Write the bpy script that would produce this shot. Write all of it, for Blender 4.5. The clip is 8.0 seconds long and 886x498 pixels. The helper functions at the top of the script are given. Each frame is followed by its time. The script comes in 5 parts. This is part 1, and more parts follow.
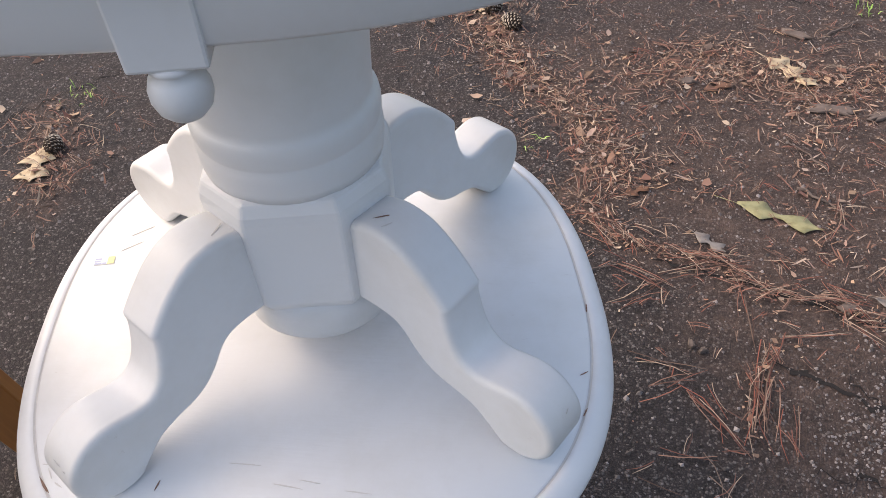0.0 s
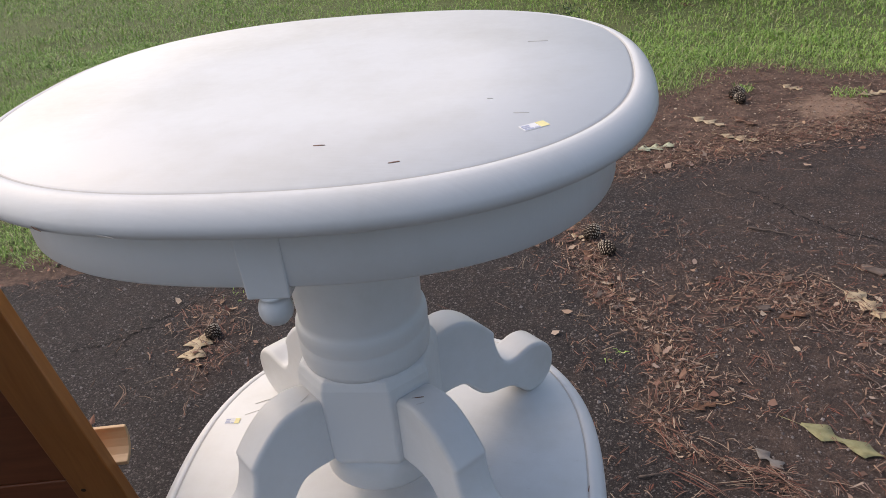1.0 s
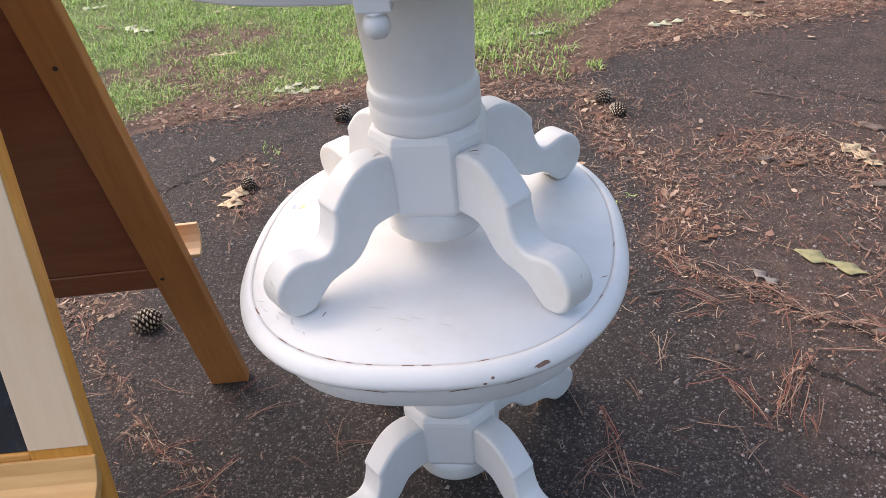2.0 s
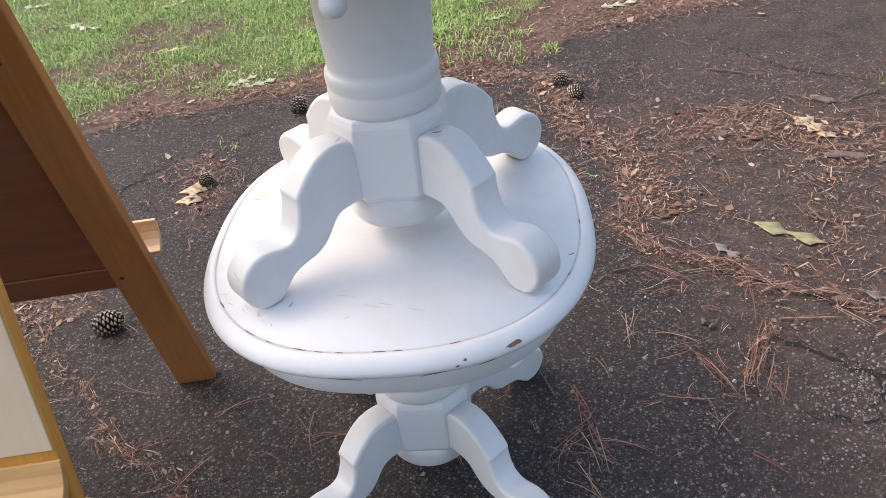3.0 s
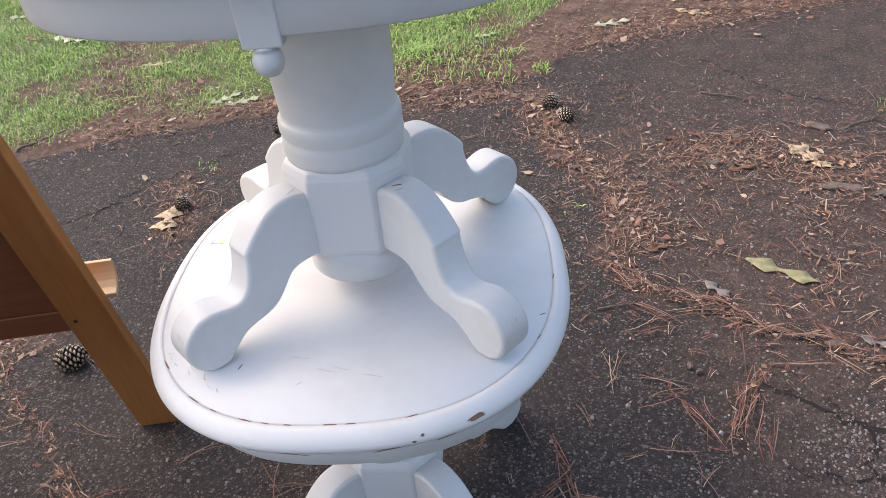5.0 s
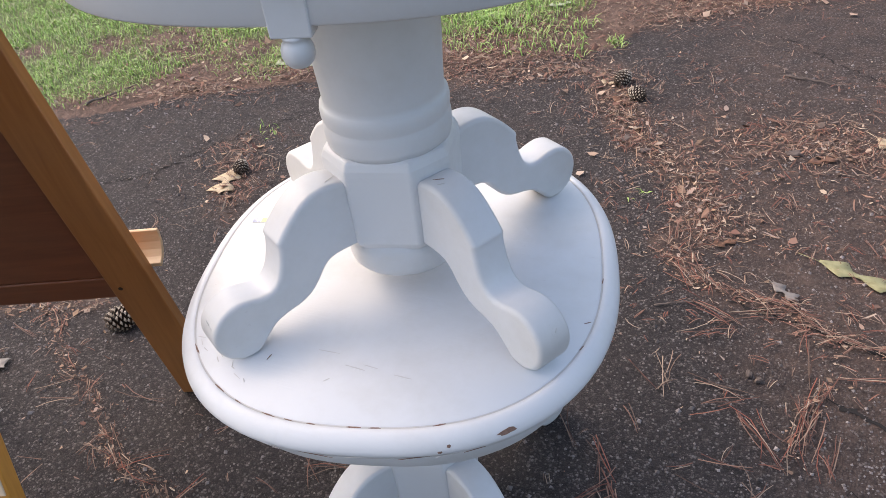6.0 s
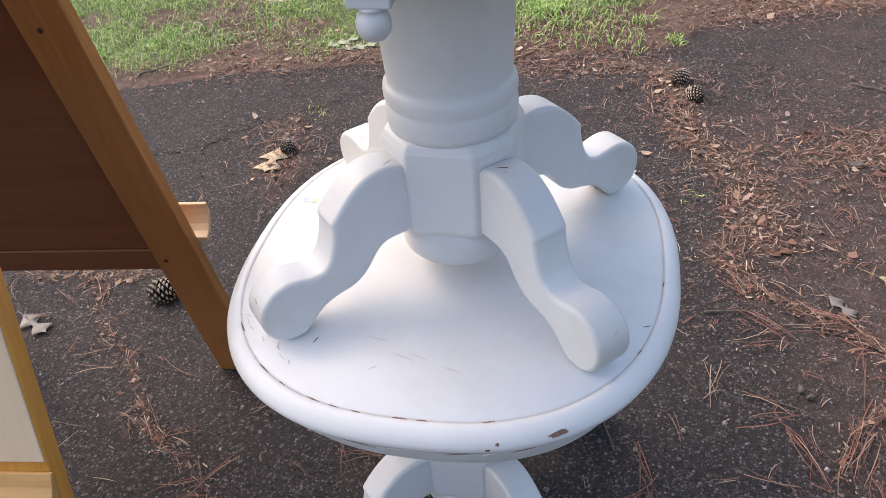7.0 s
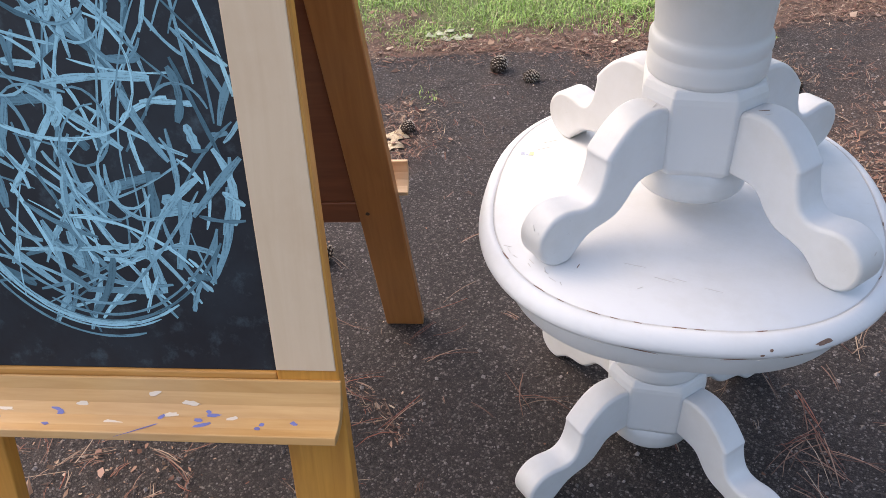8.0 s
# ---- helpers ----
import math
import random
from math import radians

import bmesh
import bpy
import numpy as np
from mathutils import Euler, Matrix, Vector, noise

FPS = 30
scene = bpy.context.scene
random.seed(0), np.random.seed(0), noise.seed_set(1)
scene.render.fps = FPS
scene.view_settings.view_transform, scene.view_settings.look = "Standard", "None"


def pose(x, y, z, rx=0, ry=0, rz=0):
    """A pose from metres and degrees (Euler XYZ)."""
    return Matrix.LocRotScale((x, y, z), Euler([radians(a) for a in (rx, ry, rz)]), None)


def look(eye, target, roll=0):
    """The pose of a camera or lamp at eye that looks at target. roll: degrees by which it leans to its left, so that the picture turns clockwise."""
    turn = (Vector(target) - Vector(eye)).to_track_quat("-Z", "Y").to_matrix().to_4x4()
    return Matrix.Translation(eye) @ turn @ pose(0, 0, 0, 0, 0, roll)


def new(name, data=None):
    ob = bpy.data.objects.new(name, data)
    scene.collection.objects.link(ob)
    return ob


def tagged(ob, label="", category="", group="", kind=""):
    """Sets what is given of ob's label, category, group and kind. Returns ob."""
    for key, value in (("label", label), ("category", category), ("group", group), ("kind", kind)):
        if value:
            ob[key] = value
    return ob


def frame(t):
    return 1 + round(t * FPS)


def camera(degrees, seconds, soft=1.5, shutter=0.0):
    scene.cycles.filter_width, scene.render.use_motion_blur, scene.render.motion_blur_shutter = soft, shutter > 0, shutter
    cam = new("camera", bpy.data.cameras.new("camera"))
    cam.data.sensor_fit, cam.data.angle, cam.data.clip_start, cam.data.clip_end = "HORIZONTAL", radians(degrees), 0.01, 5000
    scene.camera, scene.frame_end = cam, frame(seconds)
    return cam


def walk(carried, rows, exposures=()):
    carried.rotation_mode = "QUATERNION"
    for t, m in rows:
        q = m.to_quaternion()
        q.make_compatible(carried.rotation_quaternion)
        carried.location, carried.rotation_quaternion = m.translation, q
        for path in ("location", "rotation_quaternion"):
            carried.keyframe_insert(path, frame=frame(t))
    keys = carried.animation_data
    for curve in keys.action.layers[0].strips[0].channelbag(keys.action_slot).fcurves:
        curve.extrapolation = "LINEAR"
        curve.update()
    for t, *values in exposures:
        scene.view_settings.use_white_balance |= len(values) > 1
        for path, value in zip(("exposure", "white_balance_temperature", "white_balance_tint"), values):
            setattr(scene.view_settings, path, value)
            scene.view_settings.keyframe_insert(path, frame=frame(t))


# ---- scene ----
cam = camera(58.8, 8.0, 0.6)
PATH = [
    (0, (0.134, -0.014, 1.28), (-0.084, 1.387, -0.131), -3.4),
    (0.4, (0.251, -0.07, 1.385), (-0.133, 1.483, 0.183), -7.0),
    (0.5, (0.273, -0.095, 1.392), (-0.188, 1.457, 0.218), -8.3),
    (1, (0.319, -0.226, 1.453), (-0.273, 1.418, 0.479), -6.4),
    (1.4, (0.322, -0.363, 1.448), (-0.287, 1.304, 0.525), -6.8),
    (1.5, (0.321, -0.42, 1.438), (-0.268, 1.255, 0.519), -5.5),
    (1.7, (0.316, -0.465, 1.4), (-0.267, 1.142, 0.362), -6.2),
    (2, (0.308, -0.515, 1.361), (-0.262, 1.023, 0.216), -6.6),
    (2.1, (0.307, -0.517, 1.354), (-0.26, 0.996, 0.174), -6.8),
    (2.2, (0.301, -0.525, 1.339), (-0.258, 0.983, 0.15), -6.4),
    (3.3, (0.3, -0.512, 1.354), (-0.156, 1.047, 0.186), -7.8),
    (3.5, (0.297, -0.518, 1.362), (-0.151, 1.042, 0.193), -7.9),
    (4, (0.315, -0.508, 1.365), (-0.107, 1.057, 0.194), -8.5),
    (4.2, (0.319, -0.501, 1.365), (-0.094, 1.068, 0.196), -8.6),
    (5.3, (0.341, -0.35, 1.353), (-0.188, 1.188, 0.189), -5.3),
    (5.5, (0.348, -0.335, 1.355), (-0.232, 1.155, 0.153), -5.7),
    (6, (0.342, -0.302, 1.356), (-0.286, 1.15, 0.132), -7.0),
    (6.5, (0.327, -0.286, 1.346), (-0.332, 1.147, 0.117), -6.3),
    (7, (0.3, -0.289, 1.334), (-0.402, 1.12, 0.101), -5.4),
    (7.5, (0.235, -0.346, 1.335), (-0.46, 1.068, 0.102), -4.8),
    (7.8, (0.098, -0.506, 1.339), (-0.595, 0.912, 0.11), -4.7),
    (7.9, (0.054, -0.563, 1.332), (-0.651, 0.864, 0.121), -4.3),
    (8, (0.016, -0.6, 1.349), (-0.695, 0.823, 0.136), -4.5),
]
walk(cam, [(t, look(eye, target, roll)) for t, eye, target, roll in PATH], [(0.0, 1.02, 6950, 14), (0.5, 0.60, 6880, 12), (1.0, 0.40, 6850, 13), (1.5, 0.64, 6830, 14), (1.7, 1.00, 6880, 15), (2.0, 1.22, 6930, 15), (2.2, 1.28, 6930, 15), (3.3, 1.22, 6770, 13), (4.2, 1.22, 6750, 13), (5.5, 1.14, 6740, 14), (7.4, 1.14, 6770, 14), (8.0, 1.22, 6850, 15)])

# ---- world and light: an even, clouded sky ----
world = bpy.data.worlds.new("world")
scene.world = world
world.use_nodes = True
wn = world.node_tree.nodes
sky = wn.new("ShaderNodeTexSky")
sky.sky_type, sky.sun_disc = "NISHITA", False
SUN_EL, SUN_ROT = 46.0, 280.0
sky.sun_elevation, sky.sun_rotation = radians(SUN_EL), radians(SUN_ROT)
sky.air_density, sky.dust_density, sky.ozone_density = 1.2, 4.0, 1.0
wn["Background"].inputs["Strength"].default_value = 0.15
world.node_tree.links.new(sky.outputs["Color"], wn["Background"].inputs["Color"])
sun = new("sun", bpy.data.lights.new("sun", "SUN"))
sun.data.energy, sun.data.angle, sun.data.color = 0.8, radians(110), (1.0, 0.98, 0.95)
_az, _el = radians(SUN_ROT), radians(SUN_EL)
sun.matrix_world = look((0, 0, 0), (-math.sin(_az) * math.cos(_el), -math.cos(_az) * math.cos(_el), -math.sin(_el)))

# ---- materials ----


class Mat:
    """A small builder for node materials."""

    def __init__(self, name, rough=0.6, spec=0.4):
        self.m = bpy.data.materials.new(name)
        self.m.use_nodes = True
        self.t = self.m.node_tree
        self.b = self.t.nodes["Principled BSDF"]
        self.b.inputs["Roughness"].default_value = rough
        self.b.inputs["Specular IOR Level"].default_value = spec
        self.co = self.t.nodes.new("ShaderNodeTexCoord").outputs["Object"]

    def link(self, a, b):
        self.t.links.new(a, b)

    def scaled(self, sx, sy, sz):
        n = self.t.nodes.new("ShaderNodeMapping")
        n.inputs["Scale"].default_value = (sx, sy, sz)
        self.link(self.co, n.inputs["Vector"])
        return n.outputs["Vector"]

    def noise(self, scale, detail=4, rough=0.55, vec=None, dist=0.0):
        n = self.t.nodes.new("ShaderNodeTexNoise")
        n.inputs["Scale"].default_value = scale
        n.inputs["Detail"].default_value = detail
        n.inputs["Roughness"].default_value = rough
        n.inputs["Distortion"].default_value = dist
        self.link(vec or self.co, n.inputs["Vector"])
        return n.outputs["Fac"]

    def voronoi(self, scale, feature="F1", out="Distance", vec=None):
        n = self.t.nodes.new("ShaderNodeTexVoronoi")
        n.feature = feature
        n.inputs["Scale"].default_value = scale
        self.link(vec or self.co, n.inputs["Vector"])
        return n.outputs[out]

    def ramp(self, fac, *stops):
        n = self.t.nodes.new("ShaderNodeValToRGB")
        e = n.color_ramp.elements
        while len(e) < len(stops):
            e.new(0.5)
        for k, (p, c) in zip(e, stops):
            k.position = p
            k.color = (c, c, c, 1) if isinstance(c, (int, float)) else (*c, 1)
        self.link(fac, n.inputs["Fac"])
        return n.outputs["Color"]

    def mix(self, fac, a, b, mode="MIX"):
        n = self.t.nodes.new("ShaderNodeMix")
        n.data_type, n.blend_type = "RGBA", mode
        for sock, v in ((n.inputs["Factor"], fac), (n.inputs["A"], a), (n.inputs["B"], b)):
            if isinstance(v, tuple):
                sock.default_value = (*v, 1)
            elif isinstance(v, (int, float)):
                sock.default_value = v
            else:
                self.link(v, sock)
        return n.outputs["Result"]

    def math(self, op, a, b=0.0):
        n = self.t.nodes.new("ShaderNodeMath")
        n.operation = op
        for sock, v in zip(n.inputs, (a, b)):
            if isinstance(v, (int, float)):
                sock.default_value = v
            else:
                self.link(v, sock)
        return n.outputs[0]

    def attr(self, name):
        n = self.t.nodes.new("ShaderNodeAttribute")
        n.attribute_name = name
        return n.outputs["Fac"]

    def island(self):
        return self.t.nodes.new("ShaderNodeNewGeometry").outputs["Random Per Island"]

    def obrand(self):
        return self.t.nodes.new("ShaderNodeObjectInfo").outputs["Random"]

    def colour(self, c):
        if isinstance(c, tuple):
            self.b.inputs["Base Color"].default_value = (*c, 1)
        else:
            self.link(c, self.b.inputs["Base Color"])
        return self

    def rough(self, r):
        self.link(r, self.b.inputs["Roughness"])
        return self

    def bump(self, h, strength=0.3, dist=0.002):
        n = self.t.nodes.new("ShaderNodeBump")
        n.inputs["Strength"].default_value = strength
        n.inputs["Distance"].default_value = dist
        self.link(h, n.inputs["Height"])
        self.link(n.outputs["Normal"], self.b.inputs["Normal"])
        return self


def white_paint():
    """Brushed white furniture paint with faint grime and rubbed spots."""
    m = Mat("white_paint", 0.42, 0.45)
    brush = m.noise(6, 5, 0.6, m.scaled(3, 40, 3))
    grime = m.noise(5, 6, 0.65)
    fine = m.noise(70, 3)
    c = m.mix(m.ramp(grime, (0.45, 0.0), (0.75, 1.0)), (0.645, 0.645, 0.65), (0.56, 0.55, 0.53))
    scuff = m.math("MULTIPLY", m.ramp(m.noise(26, 6, 0.75, m.scaled(1, 5, 1), 1.5), (0.62, 0.0), (0.70, 1.0)), m.ramp(m.noise(4.5, 2), (0.55, 0.0), (0.62, 1.0)))
    c = m.mix(m.math("MULTIPLY", scuff, 0.35), c, (0.42, 0.38, 0.35))
    m.colour(c).rough(m.ramp(fine, (0.2, 0.36), (0.8, 0.52)))
    return m.bump(m.math("ADD", brush, m.math("MULTIPLY", fine, 0.4)), 0.16, 0.0012).m


def wood(name, dark, light, rough=0.45, axis="z", grime=(0.2, 0.13, 0.08)):
    """Varnished pine with grain along one axis."""
    m = Mat(name, rough, 0.4)
    s = {"x": (2, 26, 26), "z": (26, 26, 2)}[axis]
    v = m.scaled(*s)
    g = m.noise(2.2, 5, 0.6, v, 0.6)
    big = m.noise(3.0, 3)
    c = m.mix(m.ramp(g, (0.3, 0.0), (0.72, 1.0)), light, dark)
    c = m.mix(m.math("MULTIPLY", m.ramp(big, (0.45, 0.0), (0.8, 1.0)), 0.35), c, grime)
    m.colour(c).rough(m.ramp(big, (0.3, rough - 0.08), (0.8, rough + 0.12)))
    return m.bump(g, 0.12, 0.001).m


def plain(name, c, rough=0.6, vary=0.25, scale=30.0, by="noise"):
    """A colour with uneven tone and a little relief."""
    m = Mat(name, rough, 0.3)
    dark = tuple(v * (1 - vary) for v in c)
    lite = tuple(min(1, v * (1 + vary)) for v in c)
    n = m.noise(scale, 5)
    f = {"noise": n, "island": m.island(), "object": m.obrand()}[by]
    m.colour(m.mix(f, dark, lite))
    return m.bump(n, 0.2, 0.001).m


def island_mix(name, *cols, rough=0.75, spec=0.25):
    """Many loose pieces, each with its own tone out of a few."""
    m = Mat(name, rough, spec)
    stops = [(k / max(1, len(cols) - 1), c) for k, c in enumerate(cols)]
    m.colour(m.ramp(m.island(), *stops))
    return m.m


def leaf_mat(name, c, vein):
    m = Mat(name, 0.6, 0.3)
    n = m.noise(45, 4)
    m.colour(m.mix(m.ramp(n, (0.4, 0.0), (0.75, 1.0)), c, vein))
    return m.bump(n, 0.25, 0.001).m


def ground_mat():
    """Worn driveway, earth with needle mould, and the soil under the lawn, mixed by what lies where."""
    m = Mat("ground", 0.85, 0.25)
    # driveway: dark binder with pale stone chips
    v1 = m.scaled(1, 1, 0.2)
    cell, cell2 = m.voronoi(190, "F1", "Color", v1), m.voronoi(95, "F1", "Color", v1)
    gap, dist = m.voronoi(190, "DISTANCE_TO_EDGE", "Distance", v1), m.voronoi(95, "F1", "Distance", v1)
    tone, grain = m.noise(1.7, 6, 0.6), m.noise(330, 3)
    binder = m.mix(m.ramp(tone, (0.35, 0.0), (0.68, 1.0)), (0.046, 0.037, 0.038), (0.096, 0.073, 0.068))
    stone = m.ramp(cell, (0.35, (0.030, 0.026, 0.026)), (0.64, (0.075, 0.063, 0.060)), (0.78, (0.16, 0.135, 0.125)), (0.92, (0.32, 0.28, 0.26)))
    drive = m.mix(0.55, binder, stone)
    drive = m.mix(m.ramp(gap, (0.02, 0.9), (0.13, 0.0)), drive, (0.026, 0.022, 0.021))
    chip = m.math("MULTIPLY", m.ramp(dist, (0.22, 1.0), (0.34, 0.0)), m.ramp(cell2, (0.58, 0.0), (0.66, 1.0)))
    drive = m.mix(m.math("MULTIPLY", chip, 0.5), drive, m.mix(cell, (0.16, 0.145, 0.135), (0.32, 0.29, 0.27)))
    pits = m.ramp(m.noise(75, 5, 0.7), (0.34, 1.0), (0.46, 0.0))
    drive = m.mix(m.math("MULTIPLY", pits, 0.9), drive, (0.022, 0.019, 0.018))
    # earth
    e1, e2 = m.noise(9, 8, 0.7), m.noise(60, 5, 0.7)
    earth = m.mix(m.ramp(e1, (0.35, 0.0), (0.7, 1.0)), (0.095, 0.058, 0.045), (0.265, 0.17, 0.128))
    earth = m.mix(m.ramp(e2, (0.4, 0.0), (0.75, 0.8)), earth, (0.055, 0.036, 0.028))
    clay = m.mix(e2, (0.26, 0.16, 0.11), (0.40, 0.28, 0.21))
    # masks, ragged by noise
    ragged = m.math("MULTIPLY", m.math("SUBTRACT", m.noise(14, 7, 0.7), 0.5), 0.9)
    film = m.ramp(m.math("ADD", m.attr("dirt"), m.math("MULTIPLY", m.math("SUBTRACT", m.noise(10, 8, 0.75), 0.5), 1.1)), (0.32, 0.0), (0.85, 0.9))
    soil = m.ramp(m.math("ADD", m.attr("soil"), ragged), (0.42, 0.0), (0.58, 1.0))
    bare = m.ramp(m.math("ADD", m.attr("bare"), ragged), (0.45, 0.0), (0.7, 1.0))
    turf = m.ramp(m.math("ADD", m.attr("turf"), ragged), (0.35, 0.0), (0.85, 0.9))
    c = m.mix(m.math("MULTIPLY", film, 0.50), drive, earth)
    c = m.mix(soil, c, earth)
    c = m.mix(bare, c, clay)
    green = m.mix(m.ramp(e2, (0.35, 0.0), (0.65, 1.0)), (0.085, 0.108, 0.040), (0.20, 0.245, 0.090))
    c = m.mix(turf, c, green)
    m.colour(c)
    m.rough(m.ramp(grain, (0.3, 0.72), (0.7, 0.95)))
    h = m.math("ADD", m.math("MULTIPLY", chip, 0.4), m.math("ADD", m.math("MULTIPLY", m.ramp(gap, (0.0, 0.0), (0.25, 1.0)), 0.4), m.math("SUBTRACT", m.math("MULTIPLY", e2, 0.9), m.math("MULTIPLY", pits, 0.5))))
    return m.bump(h, 1.0, 0.006).m


def chalk_mat():
    m = Mat("chalk", 0.9, 0.1)
    uv = m.t.nodes.new("ShaderNodeUVMap")
    uv.uv_map = "stroke"
    along = m.t.nodes.new("ShaderNodeMapping")
    along.inputs["Scale"].default_value = (34, 330, 1)
    m.link(uv.outputs["UV"], along.inputs["Vector"])
    streak = m.math("ADD", m.math("MULTIPLY", m.noise(1.0, 4, 0.6, along.outputs["Vector"]), 0.65), m.math("MULTIPLY", m.noise(260, 4, 0.7), 0.35))
    tone = m.ramp(m.island(), (0.0, (0.075, 0.15, 0.19)), (0.45, (0.19, 0.36, 0.44)), (1.0, (0.36, 0.64, 0.74)))
    m.colour(m.mix(m.ramp(streak, (0.30, 0.0), (0.50, 1.0)), (0.035, 0.060, 0.078), tone))
    return m.m


def board_mat():
    m = Mat("blackboard", 0.55, 0.35)
    n, dust = m.noise(5, 6, 0.7), m.noise(30, 5, 0.7)
    c = m.mix(m.ramp(n, (0.4, 0.0), (0.75, 0.6)), (0.010, 0.011, 0.016), (0.028, 0.042, 0.056))
    m.colour(m.mix(m.ramp(dust, (0.55, 0.0), (0.8, 0.4)), c, (0.10, 0.15, 0.18)))
    return m.bump(dust, 0.1, 0.0006).m


def limed_mat():
    """Pale, half-rubbed whitewash over pine."""
    m = Mat("limed_wood", 0.6, 0.3)
    g = m.noise(2.2, 5, 0.6, m.scaled(24, 24, 2), 0.5)
    patch = m.noise(5, 5, 0.65)
    c = m.mix(g, (0.60, 0.43, 0.28), (0.70, 0.54, 0.38))
    c = m.mix(m.ramp(patch, (0.5, 0.0), (0.8, 0.7)), c, (0.55, 0.38, 0.24))
    c = m.mix(m.ramp(m.noise(11, 4), (0.68, 0.0), (0.78, 0.16)), c, (0.40, 0.45, 0.48))
    m.colour(c)
    return m.bump(g, 0.12, 0.001).m


WHITE = white_paint()
CHIP = plain("bared_wood", (0.20, 0.12, 0.09), 0.8, 0.6, 160)
# grey of scuffs, rubbed dirt and the line along the groove
GREY_MARK = plain("grey_mark", (0.55, 0.53, 0.51), 0.8, 0.12, 90)
PINE = wood("varnished_pine", (0.44, 0.18, 0.030), (0.62, 0.285, 0.050))
PINE_X = wood("varnished_pine_rail", (0.42, 0.18, 0.04), (0.58, 0.29, 0.075), 0.45, "x")
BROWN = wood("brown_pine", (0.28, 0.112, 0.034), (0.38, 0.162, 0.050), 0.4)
# reddish brown, darkened in its colour for the shade on the unlit side
PANEL_UNLIT = wood("panel_brown_unlit", (0.15, 0.050, 0.024), (0.21, 0.074, 0.033), 0.45, "x")
TRAYWOOD = wood("tray_pine", (0.44, 0.23, 0.075), (0.57, 0.34, 0.135), 0.5, "x", (0.42, 0.33, 0.24))
TRAYPALE = wood("pale_tray_pine", (0.55, 0.36, 0.20), (0.68, 0.48, 0.30), 0.5, "x", (0.5, 0.38, 0.26))
LIMED = limed_mat()
BOARD = board_mat()
CHALK = chalk_mat()
GROUND = ground_mat()
BLUE = plain("blue_paint", (0.14, 0.15, 0.36), 0.6, 0.3)
STICK_W = plain("sticker_paper", (0.72, 0.72, 0.74), 0.5, 0.04)
SMEAR = plain("pale_paint_smear", (0.62, 0.52, 0.42), 0.7, 0.12, 120)
STICK_Y = plain("sticker_yellow", (0.78, 0.70, 0.34), 0.5, 0.06)
STICK_B = plain("sticker_print", (0.42, 0.44, 0.56), 0.5, 0.2)
SCREW = plain("screw_hole", (0.05, 0.03, 0.02), 0.6)
NEEDLE = island_mix("dry_needles", (0.060, 0.030, 0.024), (0.23, 0.130, 0.095), (0.14, 0.052, 0.038), (0.42, 0.32, 0.235), (0.095, 0.056, 0.044), (0.26, 0.090, 0.060), (0.30, 0.20, 0.145), (0.05, 0.028, 0.022))
LITTER = island_mix("litter_bits", (0.05, 0.030, 0.025), (0.27, 0.16, 0.115), (0.15, 0.072, 0.055), (0.52, 0.41, 0.30), (0.24, 0.115, 0.085), (0.37, 0.285, 0.23), (0.06, 0.036, 0.030), (0.42, 0.28, 0.18), (0.16, 0.080, 0.060), (0.34, 0.22, 0.15), (0.05, 0.030, 0.026), (0.30, 0.15, 0.10))
STONE = island_mix("stone_chips", (0.06, 0.052, 0.050), (0.16, 0.138, 0.13), (0.10, 0.086, 0.082), (0.30, 0.265, 0.25), (0.20, 0.17, 0.16), (0.34, 0.30, 0.285), rough=0.85)
GRASS = island_mix("grass_blades", (0.17, 0.29, 0.055), (0.32, 0.49, 0.11), (0.24, 0.40, 0.08), (0.38, 0.53, 0.15), (0.19, 0.27, 0.075), (0.48, 0.46, 0.25), rough=0.5, spec=0.35)
SHRUB = island_mix("shrub_leaves", (0.018, 0.040, 0.014), (0.040, 0.080, 0.024), (0.028, 0.058, 0.018), (0.055, 0.10, 0.03), rough=0.5)
BARK = plain("bark", (0.13, 0.10, 0.085), 0.9, 0.45, 60)
CONE = island_mix("cone_scales", (0.022, 0.015, 0.012), (0.055, 0.038, 0.028), (0.034, 0.024, 0.018), (0.09, 0.066, 0.05), rough=0.8)
CONETIP = island_mix("cone_tips", (0.16, 0.13, 0.10), (0.42, 0.36, 0.29), (0.28, 0.23, 0.18), rough=0.8)
CONECORE = plain("cone_core", (0.025, 0.017, 0.013), 0.9)
LEAF_TAN = leaf_mat("leaf_tan", (0.48, 0.38, 0.25), (0.36, 0.26, 0.15))
LEAF_GREEN = leaf_mat("leaf_yellow_green", (0.28, 0.265, 0.14), (0.20, 0.18, 0.085))
LEAF_PALE = leaf_mat("leaf_pale", (0.42, 0.43, 0.31), (0.30, 0.32, 0.20))
LEAF_BROWN = leaf_mat("leaf_brown", (0.17, 0.085, 0.05), (0.10, 0.05, 0.03))
LEAF_GREY = leaf_mat("leaf_grey", (0.21, 0.185, 0.165), (0.13, 0.11, 0.10))
CRACK = plain("crack_earth", (0.018, 0.015, 0.014), 0.95, 0.4, 90)

# ---- mesh helpers ----


def part(name, bm, material, parent=None, label="", smooth=False):
    """One mesh object from a bmesh, under a thing or a part."""
    me = bpy.data.meshes.new(name)
    bm.normal_update()
    bm.to_mesh(me)
    bm.free()
    me.materials.append(material)
    if smooth:
        for p in me.polygons:
            p.use_smooth = True
    ob = new(name, me)
    if parent is not None:
        ob.parent = parent
    if label:
        ob["label"] = label
    return ob


